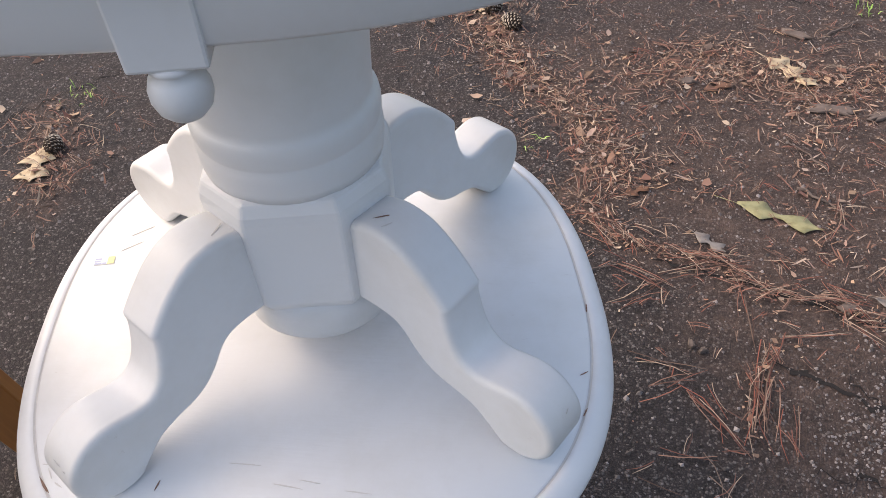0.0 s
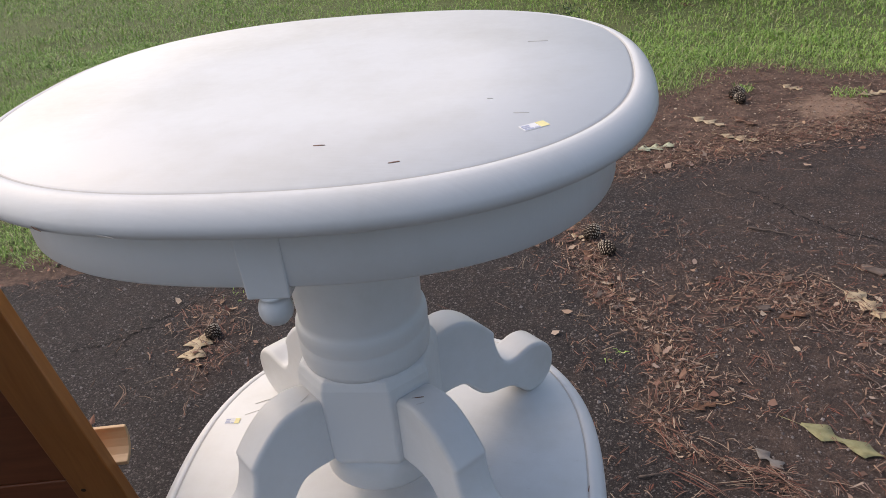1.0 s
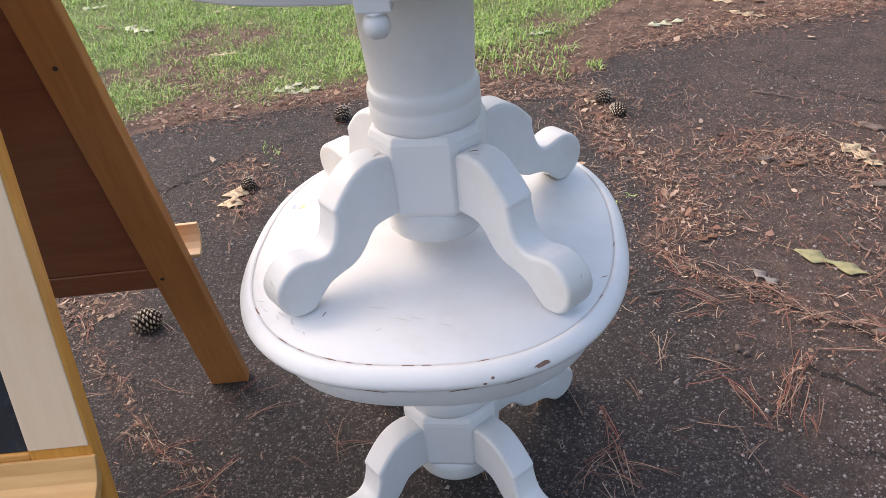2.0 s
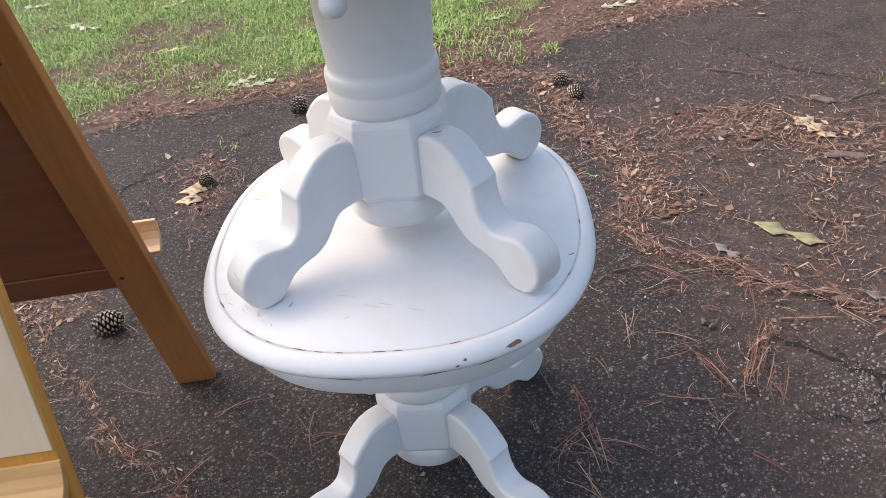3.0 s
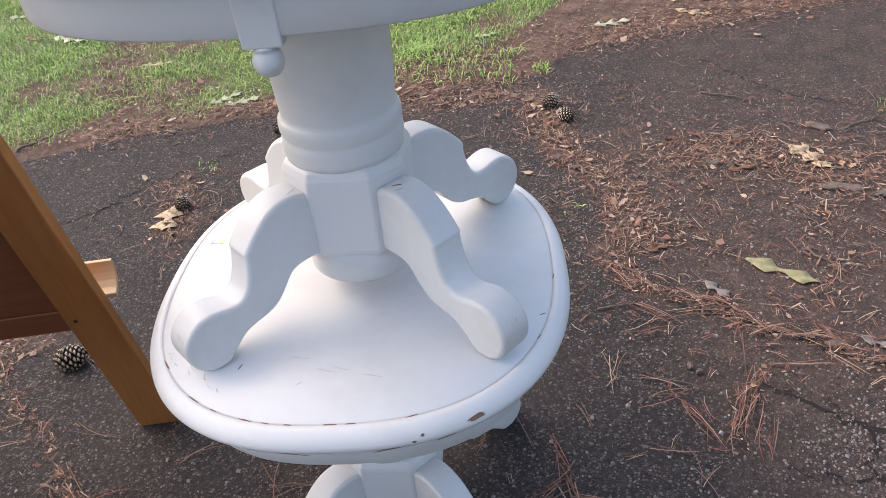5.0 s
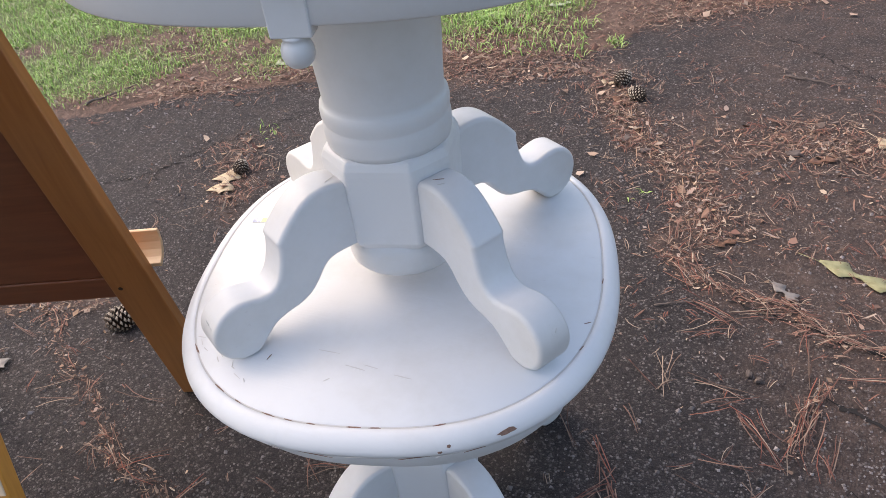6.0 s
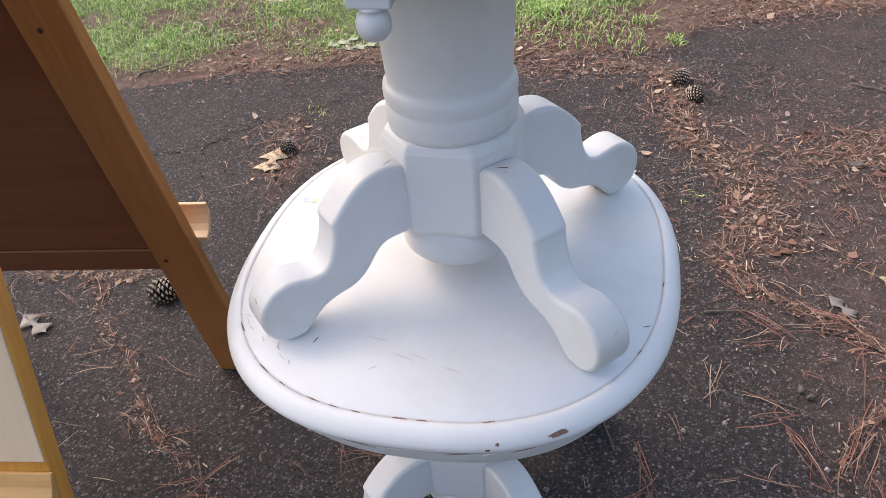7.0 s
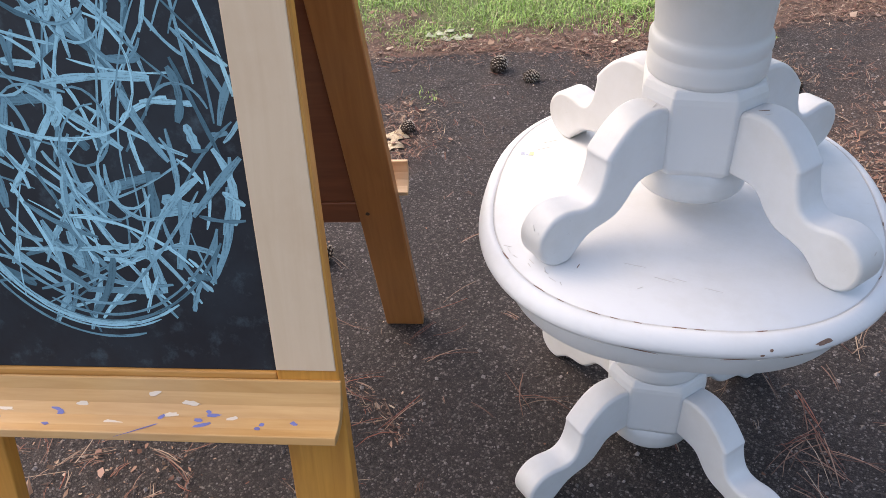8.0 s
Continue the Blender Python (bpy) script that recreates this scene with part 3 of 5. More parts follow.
def tray(frame_m, side, u0, u1, v_top, mat):
    """A coved chalk ledge; side -1 stands out in front of the frame, +1 behind it."""
    prof = [(0.000, 0.0), (0.006, 0.0), (0.010, -0.020), (0.018, -0.038), (0.032, -0.052), (0.050, -0.059), (0.066, -0.061), (0.068, -0.074), (0.050, -0.075), (0.020, -0.066), (0.006, -0.050), (0.000, -0.036)]
    if side > 0:
        prof = [(0.000, -0.058), (0.020, -0.054), (0.036, -0.045), (0.047, -0.030), (0.052, -0.012), (0.052, 0.0), (0.045, 0.0), (0.044, -0.011), (0.039, -0.025), (0.029, -0.037), (0.016, -0.045), (0.000, -0.048)]
    y_off = 0.0 if side < 0 else 0.030
    loops = [[(u, y_off + side * f, v_top + v) for f, v in prof] for u in (u0, u1)]
    bm = bmesh.new()
    rings(bm, loops, True, True)
    bmesh.ops.recalc_face_normals(bm, faces=bm.faces)
    ob = part("chalk_tray", bm, mat, easel, "coved pine chalk ledge spotted with blue paint" if side < 0 else "coved pine chalk ledge")
    ob.matrix_basis = frame_m
    return soft_edges(ob, 0.0015, 2, 30)


front_tray = tray(FRONT, -1, -EASEL_W - 0.004, 0.0, 0.481, TRAYWOOD)
tray(BACK, 1, -EASEL_W - 0.02, 0.013, 0.482, TRAYPALE)
bm = lathe([(0.0115, -0.755), (0.013, -0.75), (0.013, 0.086), (0.0115, 0.090)], 20)
bm.transform(pose(0, -0.350, 1.238, 0, 90, 0))
part("paper_roll_rod", bm, TRAYWOOD, easel, smooth=True)


def chalk_lines():
    """Light blue chalk strokes on the board, drawn round and across."""
    rnd = random.Random(5)
    verts, faces, run = [], [], []
    depth = 0.0

    def stroke(pts, w):
        nonlocal depth
        depth += 0.0000025
        base = len(verts)
        n = len(pts)
        gone, own = 0.0, 10 * rnd.random()
        for k, (u, v) in enumerate(pts):
            gone += math.hypot(u - pts[k - 1][0], v - pts[k - 1][1]) if k else 0.0
            a, b = pts[max(0, k - 1)], pts[min(n - 1, k + 1)]
            dx, dz = b[0] - a[0], b[1] - a[1]
            ln = math.hypot(dx, dz) or 1
            ww = w / 2 * (0.75 + 0.5 * rnd.random()) * (0.55 if k in (0, n - 1) else 1)
            for sgn in (-1, 1):
                verts.append((u - sgn * dz / ln * ww, 0.0078 - depth, v + sgn * dx / ln * ww))
                run.append((own + gone, 3 * own + sgn * ww))
        for k in range(n - 1):
            faces.append((base + 2 * k, base + 2 * k + 2, base + 2 * k + 3, base + 2 * k + 1))

    cu, cv, ru, rv = -0.352, 0.868, 0.246, 0.318
    lo_u, hi_u, lo_v, hi_v = -0.58, -0.112, 0.52, 1.17

    def inside(u, v):
        return lo_u < u < hi_u and lo_v < v < hi_v

    for k in range(22):
        u, v = rnd.uniform(lo_u + 0.06, hi_u - 0.06), rnd.uniform(0.62, 1.12)
        ang, ln = rnd.choice((0.1, -0.1, 0.4, 1.3, 1.7)) + rnd.gauss(0, 0.15), rnd.uniform(0.04, 0.11)
        pts = [(u + ln * (q / 6 - 0.5) * math.cos(ang), v + ln * (q / 6 - 0.5) * math.sin(ang)) for q in range(7)]
        pts = [p for p in pts if inside(*p) and ((p[0] - cu) / ru) ** 2 + ((p[1] - cv) / rv) ** 2 < 1.0]
        if len(pts) > 3:
            stroke(pts, rnd.uniform(0.010, 0.018))
    for k in range(185):
        t, r = rnd.random() * 2 * math.pi, math.sqrt(rnd.random()) * 0.98
        u, v = cu + ru * r * math.cos(t), cv + rv * r * math.sin(t)
        ang = rnd.choice((1.45, 1.75, 2.15, 0.95, 0.10, -0.12, 2.7, 1.2, 2.3)) + rnd.gauss(0, 0.2)
        wide = rnd.random() < 0.62
        ln = rnd.choice((0.025, 0.05, 0.08, 0.12, 0.16)) if wide else rnd.uniform(0.06, 0.26)
        bend = rnd.gauss(0, 0.22)
        pts = []
        for q in range(9):
            f = q / 8 - 0.5
            pts.append((u + ln * f * math.cos(ang + bend * f), v + ln * f * math.sin(ang + bend * f)))
        pts = [p for p in pts if inside(*p) and ((p[0] - cu) / ru) ** 2 + ((p[1] - cv) / rv) ** 2 < 1.06]
        if len(pts) > 3:
            stroke(pts, rnd.choice((0.006, 0.008, 0.011)) if wide else rnd.choice((0.003, 0.005, 0.006)))
    for k in range(8):
        a0 = rnd.uniform(3.3, 4.6)
        f = 1.0 - 0.022 * k + rnd.uniform(-0.01, 0.01)
        pts = [(cu + ru * f * math.cos(a0 + 1.5 * q / 24), cv + rv * f * math.sin(a0 + 1.5 * q / 24) + 0.01 * math.sin(k)) for q in range(25)]
        stroke([p for p in pts if inside(*p)], rnd.choice((0.003, 0.004, 0.005)))
    for k in range(14):
        u, v = rnd.uniform(lo_u + 0.1, hi_u - 0.08), rnd.uniform(0.70, 1.1)
        r = rnd.uniform(0.03, 0.07)
        a0, sweep = rnd.random() * 6, rnd.uniform(2, 4.5)
        pts = [(u + r * math.cos(a0 + sweep * q / 14), v + 1.3 * r * math.sin(a0 + sweep * q / 14)) for q in range(15)]
        stroke([p for p in pts if inside(*p)], rnd.choice((0.004, 0.006)))
    me = bpy.data.meshes.new("chalk_scribble")
    me.from_pydata(verts, [], faces)
    uv = me.uv_layers.new(name="stroke")
    for loop in me.loops:
        uv.data[loop.index].uv = run[loop.vertex_index]
    me.materials.append(CHALK)
    ob = new("chalk_scribble", me)
    ob.parent = board
    return tagged(ob, "light blue chalk strokes", kind="stuff")


chalk_lines()

for k, (u, f, v, ln) in enumerate(((-0.07, 0.040, -0.0555, 0.012), (-0.125, 0.050, -0.059, 0.010), (-0.20, 0.030, -0.0505, 0.024), (-0.215, 0.046, -0.058, 0.030), (-0.285, 0.034, -0.053, 0.014), (-0.46, 0.026, -0.047, 0.026), (-0.47, 0.050, -0.059, 0.012), (-0.56, 0.040, -0.0555, 0.020), (-0.64, 0.030, -0.0505, 0.014), (-0.30, 0.052, -0.0592, 0.09), (-0.209, 0.026, -0.047, 0.010), (-0.222, 0.038, -0.0545, 0.014), (-0.452, 0.031, -0.051, 0.012), (-0.12, 0.043, -0.057, 0.008))):
    spot = patch("paint_spot", front_tray, 0, 0, 0, ln, 0.006 if k != 9 else 0.002, 0.2 * (k % 5) - 0.3, BLUE, 40 + k)
    spot.matrix_basis = pose(u, -f, v + 0.481 + 0.0006, 38 - 600 * (f - 0.03) if f < 0.05 else 8)
for k, (u, f, v, ln) in enumerate(((-0.24, 0.018, -0.036, 0.03), (-0.27, 0.030, -0.0505, 0.026), (-0.30, 0.012, -0.024, 0.022), (-0.36, 0.044, -0.0575, 0.03), (-0.42, 0.020, -0.040, 0.02), (-0.17, 0.034, -0.053, 0.016), (-0.55, 0.026, -0.047, 0.03))):
    spot = patch("paint_smear", front_tray, 0, 0, 0, ln, 0.007, 0.15 * (k % 3) - 0.1, SMEAR, 140 + k)
    spot.matrix_basis = pose(u, -f, v + 0.481 + 0.0004, 38 - 600 * (f - 0.03) if f > 0.022 else 60)
for v in (0.40, 0.93):
    bm = lathe([(0.003, -0.0006), (0.0045, -0.0004), (0.0045, 0.0006), (0.003, 0.0008)], 14)
    bm.transform(BACK @ pose(-0.075, -0.0008, v, 90))
    part("screw", bm, SCREW, easel)

# ---- wear and stickers on the tables ----


def on_rim(top, x, y, inset):
    """The place on a top's edge line nearest to a point, and the way outwards, about the column."""
    a, b, turn = top
    best = min(oval(a, b, 2.42, turn, inset, 0.0, 720), key=lambda p: (p[0] - x) ** 2 + (p[1] - y) ** 2)
    return best[0], best[1], math.atan2(best[1], best[0])


def groove_chip(table, top, at, h, x, y, ln, w, seed):
    px, py, out = on_rim(top, x - at[0], y - at[1], 0.0260)
    patch("paint_chip", table, px, py, h - 0.0024, ln, w * 0.55, out + math.pi / 2, CHIP, seed, "chipped paint showing brown wood")


for k, (x, y, ln, w) in enumerate(((-0.235, 0.322, 0.022, 0.004), (-0.30, 0.36, 0.03, 0.005), (-0.205, 0.31, 0.012, 0.003), (-0.165, 0.297, 0.022, 0.004), (-0.140, 0.292, 0.014, 0.003), (-0.112, 0.288, 0.012, 0.003), (-0.06, 0.284, 0.018, 0.005), (-0.032, 0.283, 0.016, 0.004), (0.051, 0.291, 0.016, 0.004), (0.19, 0.46, 0.012, 0.003), (0.20, 0.60, 0.014, 0.003))):
    groove_chip(lower, LOWER_TOP, LOWER_AT, LOWER_H, x, y, ln, w, k)


def edge_chip(table, top, at, h, x, y, inset, drop, lean, ln, w, seed, mat=None):
    """A flake on the rounded edge, tilted with it."""
    px, py, out = on_rim(top, x - at[0], y - at[1], inset)
    ob = patch("paint_chip", table, 0, 0, 0, ln, w, math.pi / 2, mat or CHIP, seed, "chipped paint showing brown wood")
    ob.matrix_basis = Matrix.Translation((px, py, h - drop)) @ Matrix.Rotation(out, 4, "Z") @ Matrix.Rotation(radians(lean), 4, "Y")


edge_chip(lower, LOWER_TOP, LOWER_AT, LOWER_H, 0.137, 0.308, 0.0026, 0.0164, 62, 0.028, 0.0075, 31)
edge_chip(lower, LOWER_TOP, LOWER_AT, LOWER_H, 0.07, 0.27, 0.0030, 0.0168, 60, 0.006, 0.004, 32)
edge_chip(lower, LOWER_TOP, LOWER_AT, LOWER_H, 0.06, 0.26, 0.0003, 0.0235, 80, 0.006, 0.003, 33)
for k, (x, y, ln, w) in enumerate(((-0.10, 0.24, 0.05, 0.0022), (-0.03, 0.24, 0.06, 0.003), (0.03, 0.25, 0.05, 0.0024), (0.075, 0.265, 0.04, 0.002), (0.10, 0.28, 0.03, 0.0016), (-0.16, 0.25, 0.03, 0.0016))):
    edge_chip(lower, LOWER_TOP, LOWER_AT, LOWER_H, x, y, 0.0016, 0.0308, 112, ln, w, 37 + k, GREY_MARK if k % 2 else CHIP)
edge_chip(upper, UPPER_TOP, UPPER_AT, UPPER_H, -0.235, 0.27, 0.0015, 0.0305, 118, 0.022, 0.004, 34)
edge_chip(upper, UPPER_TOP, UPPER_AT, UPPER_H, -0.16, 0.26, 0.0015, 0.0305, 118, 0.030, 0.0025, 35, GREY_MARK)
for k, (x, y, ln, tn) in enumerate(((-0.010, 0.410, 0.024, 0.2), (0.075, 0.377, 0.024, 0.5), (0.16, 0.50, 0.03, 0.1), (0.12, 0.54, 0.014, 0.2), (0.13, 0.75, 0.05, 0.1))):
    patch("scratch", upper, x - UPPER_AT[0], y - 0.025 - UPPER_AT[1], UPPER_H + 0.0001, ln * 0.45, 0.0020 if k < 2 else 0.0010, tn, CHIP if k < 2 else GREY_MARK, 60 + k)
for k, (x, y, ln, tn) in enumerate(((-0.22, 0.335, 0.012, 1.4), (-0.12, 0.315, 0.010, 0.8), (-0.09, 0.345, 0.030, -0.1), (-0.07, 0.352, 0.022, -0.1), (-0.02, 0.345, 0.026, -0.05), (0.20, 0.505, 0.010, 0.6), (-0.14, 0.365, 0.03, 0.0), (-0.38, 0.66, 0.03, 0.7), (-0.375, 0.69, 0.03, 0.7))):
    patch("scratch", lower, x - LOWER_AT[0], y - LOWER_AT[1], LOWER_H + 0.0001, ln, 0.0012, tn, CHIP if k in (0, 5) else GREY_MARK, 80 + k)


# dirt rubbed along the groove of the lower top
rnd = random.Random(91)
for k in range(9):
    f = k / 8
    x, y = -0.345 + 0.115 * f + rnd.gauss(0, 0.006), 0.345 - 0.062 * f + rnd.gauss(0, 0.006)
    patch("scuff", lower, x - LOWER_AT[0], y - LOWER_AT[1], LOWER_H + 0.0001, rnd.uniform(0.005, 0.016), rnd.uniform(0.0008, 0.0016), -0.55 + rnd.gauss(0, 0.3), GREY_MARK, 900 + k)


def leg_scuff(table, base_at, ang, r, side, z, lean, ln, w, turn, mat, seed):
    """A rubbed mark on the upper face of a leg."""
    ob = patch("scuff", table, 0, 0, 0, ln, w, turn, mat, seed)
    ob.matrix_basis = Matrix.Translation((*base_at, 0)) @ Matrix.Rotation(ang, 4, "Z") @ Matrix.Translation((r, side, z)) @ Matrix.Rotation(radians(lean), 4, "Y")


UB = (0.005, -0.006)
for k, (q, r, side, z, lean, ln, w, turn, mat) in enumerate(((3, 0.120, -0.006, 0.2117, -2, 0.016, 0.0014, 0.9, CHIP), (3, 0.131, -0.012, 0.2119, 3, 0.010, 0.0012, 1.2, GREY_MARK), (2, 0.327, 0.006, 0.060, 92, 0.030, 0.0018, 0.15, GREY_MARK), (2, 0.325, -0.006, 0.045, 96, 0.024, 0.0014, -0.1, GREY_MARK), (3, 0.327, -0.018, 0.055, 92, 0.022, 0.0016, 0.1, GREY_MARK), (3, 0.310, -0.022, 0.0235, 115, 0.014, 0.004, 0.5, GREY_MARK), (2, 0.110, 0.010, 0.2100, -10, 0.02, 0.0015, 0.5, GREY_MARK), (3, 0.326, 0.012, 0.048, 95, 0.018, 0.003, 0.2, GREY_MARK), (3, 0.327, 0.002, 0.062, 91, 0.026, 0.0014, -0.2, GREY_MARK), (2, 0.327, 0.016, 0.052, 93, 0.034, 0.002, 0.05, GREY_MARK), (2, 0.320, -0.016, 0.034, 104, 0.016, 0.003, 0.3, GREY_MARK), (3, 0.318, 0.006, 0.031, 106, 0.008, 0.002, -0.4, GREY_MARK))):
    leg_scuff(upper, UB, LEGS + q * math.pi / 2 + radians(2 if q == 3 else 0), r, side, z + 0.0002, lean, ln, w, turn, mat, 700 + k)


def sticker(m, label):
    th = thing("price_sticker", m, label, "sticker")
    part("paper", box(-0.013, 0.013, -0.007, 0.007, 0.0, 0.0004), STICK_W, th)
    part("yellow_band", box(0.004, 0.0125, -0.0065, 0.0065, 0.0004, 0.0007), STICK_Y, th)
    for k, (x0, x1, y0) in enumerate(((-0.012, -0.004, 0.002), (-0.012, -0.005, -0.002), (-0.012, -0.003, -0.006), (-0.002, 0.003, -0.006))):
        part("print_bar", box(x0, x1, y0, y0 + 0.0026, 0.0004, 0.0007), STICK_B, th)
    return th


sticker(pose(-0.405, 0.632, LOWER_H + 0.0002, 0, 0, 12), "small white and yellow printed sticker on the lower tabletop")
sticker(pose(0.180, 0.441, LOWER_H + UPPER_H + 0.0007, 0, 0, 40), "small white and yellow printed sticker on the upper tabletop")

# ---- leaves, cones, twigs, bark ----


def oak_leaf_mesh(length, breadth, lobes, curl, seed):
    """A lobed blade with midrib fold and stalk, along +x, bowed so that its rim lifts."""
    rnd = random.Random(seed)
    rows = 10 * lobes
    verts, faces = [], []
    phase = rnd.uniform(0.0, 0.12)
    big = [[rnd.uniform(0.75, 1.15) for _ in range(lobes + 2)] for _ in range(2)]
    for k in range(rows + 1):
        t = k / rows
        env = math.sin(math.pi * (0.08 + 0.86 * t) ** 0.85) ** 0.7
        for side in (-1, 1):
            run = t * lobes + (phase if side > 0 else 0.0)
            saw = max(0.0, 1 - abs(run % 1.0 - 0.5) / 0.40) ** 0.9
            w = breadth / 2 * env * (0.20 + 0.80 * saw * big[(side + 1) // 2][int(run)])
            x = (t - 0.5) * length + 0.42 * w * saw
            lift = 0.5 * curl * (w / (breadth / 2)) ** 2 + curl * 0.6 * (2 * t - 1) ** 2 + curl * 0.25 * math.sin(5 * t + 2 * side)
            verts.append((x, side * w, max(lift, 0.0) + 0.0015))
        verts.append(((t - 0.5) * length, 0.0, curl * 0.6 * (2 * t - 1) ** 2))
    for k in range(rows):
        a, b = 3 * k, 3 * k + 3
        faces += [(a, b, b + 2, a + 2), (a + 2, b + 2, b + 1, a + 1)]
    n = len(verts)
    x0 = -0.5 * length
    z0 = curl * 0.6
    verts += [(x0 - 0.28 * length, -0.0008, z0), (x0 - 0.28 * length, 0.0008, z0), (x0 + 0.1, 0.0012, 0.001), (x0 + 0.1, -0.0012, 0.001)]
    if length > 0.1:
        verts[n + 2], verts[n + 3] = (x0 + 0.02, 0.0012, z0 * 0.8), (x0 + 0.02, -0.0012, z0 * 0.8)
    else:
        verts[n + 2], verts[n + 3] = (x0 + 0.01, 0.0010, z0 * 0.8), (x0 + 0.01, -0.0010, z0 * 0.8)
    faces.append((n, n + 3, n + 2, n + 1))
    me = bpy.data.meshes.new("oak_leaf")
    me.from_pydata(verts, [], faces)
    me.polygons.foreach_set("use_smooth", [True] * len(me.polygons))
    return me


def oak_leaf(x0, y0, x1, y1, breadth, lobes, curl, mat, label, seed, tilt=0.0):
    """From the stalk end to the tip."""
    ln = math.hypot(x1 - x0, y1 - y0)
    me = oak_leaf_mesh(ln, breadth, lobes, 0.5 * curl, seed)
    me.materials.append(mat)
    ob = new("oak_leaf", me)
    cx, cy = (x0 + x1) / 2, (y0 + y1) / 2
    ob.matrix_basis = pose(cx, cy, height(cx, cy) + 0.004 + abs(tilt) * 0.0006, tilt, 0, math.degrees(math.atan2(y1 - y0, x1 - x0)))
    m = ob.modifiers.new("thickness", "SOLIDIFY")
    m.thickness = 0.0006
    return tagged(ob, label, "leaf", "fallen leaves")


TAN, GREENISH, PALE, BRN, GRY = "curled tan fallen oak leaf", "yellow-green fallen oak leaf with deep lobes", "pale green fallen oak leaf", "dark brown withered fallen leaf", "grey weathered fallen leaf"
for k, row in enumerate((
    (-1.20, 1.56, -1.165, 1.42, 0.12, 2, 0.012, LEAF_TAN, TAN), (0.62, 1.455, 0.80, 1.37, 0.078, 2, 0.008, LEAF_GREEN, GREENISH + " on the driveway"),
    (0.80, 2.10, 0.91, 1.96, 0.09, 3, 0.018, LEAF_TAN, TAN), (0.88, 1.96, 0.84, 2.12, 0.05, 3, 0.012, LEAF_TAN, TAN),
    (-1.45, 2.33, -1.36, 2.44, 0.09, 3, 0.012, LEAF_PALE, PALE), (-1.38, 2.33, -1.26, 2.41, 0.09, 3, 0.014, LEAF_PALE, PALE),
    (0.31, 3.60, 0.46, 3.50, 0.09, 3, 0.016, LEAF_TAN, TAN), (0.44, 3.40, 0.60, 3.33, 0.08, 3, 0.014, LEAF_TAN, TAN), (0.50, 3.62, 0.60, 3.52, 0.08, 2, 0.020, LEAF_BROWN, BRN),
    (0.08, 3.20, 0.24, 3.27, 0.10, 3, 0.014, LEAF_PALE, PALE), (-2.76, 3.08, -2.54, 3.04, 0.12, 3, 0.016, LEAF_PALE, PALE),
    (-2.95, 3.09, -2.82, 3.06, 0.09, 3, 0.022, LEAF_BROWN, BRN), (0.75, 4.12, 0.84, 4.05, 0.09, 3, 0.018, LEAF_TAN, TAN),
    (-1.40, 0.63, -1.29, 0.60, 0.07, 2, 0.014, LEAF_GREY, GRY), (0.51, 1.345, 0.57, 1.285, 0.05, 2, 0.010, LEAF_GREY, GRY),
    (-2.0, 2.72, -1.87, 2.77, 0.06, 3, 0.012, LEAF_TAN, TAN), (-0.04, 2.26, 0.03, 2.22, 0.05, 2, 0.014, LEAF_BROWN, BRN), (-0.10, 2.38, -0.05, 2.36, 0.05, 2, 0.012, LEAF_TAN, TAN),
    (0.60, 6.30, 0.86, 6.25, 0.16, 3, 0.03, LEAF_TAN, TAN), (0.16, 6.02, 0.27, 5.92, 0.09, 3, 0.02, LEAF_BROWN, BRN), (1.05, 6.15, 1.2, 6.1, 0.1, 3, 0.02, LEAF_TAN, TAN),
    (1.32, 4.55, 1.45, 4.50, 0.09, 3, 0.02, LEAF_PALE, PALE), (1.1, 3.95, 1.22, 4.0, 0.09, 3, 0.02, LEAF_TAN, TAN), (0.86, 1.17, 0.93, 1.14, 0.05, 2, 0.012, LEAF_GREY, GRY),
    (0.36, 1.47, 0.42, 1.50, 0.045, 2, 0.012, LEAF_BROWN, BRN), (0.60, 1.93, 0.68, 1.97, 0.05, 2, 0.012, LEAF_BROWN, BRN), (-3.3, 3.4, -3.15, 3.45, 0.09, 3, 0.015, LEAF_PALE, PALE),
    (-2.35, 3.35, -2.25, 3.45, 0.07, 3, 0.015, LEAF_TAN, TAN), (-0.45, 3.05, -0.36, 3.1, 0.06, 3, 0.015, LEAF_PALE, PALE), (-3.9, 2.6, -3.78, 2.64, 0.08, 3, 0.02, LEAF_BROWN, BRN))):
    oak_leaf(*row, seed=100 + k)


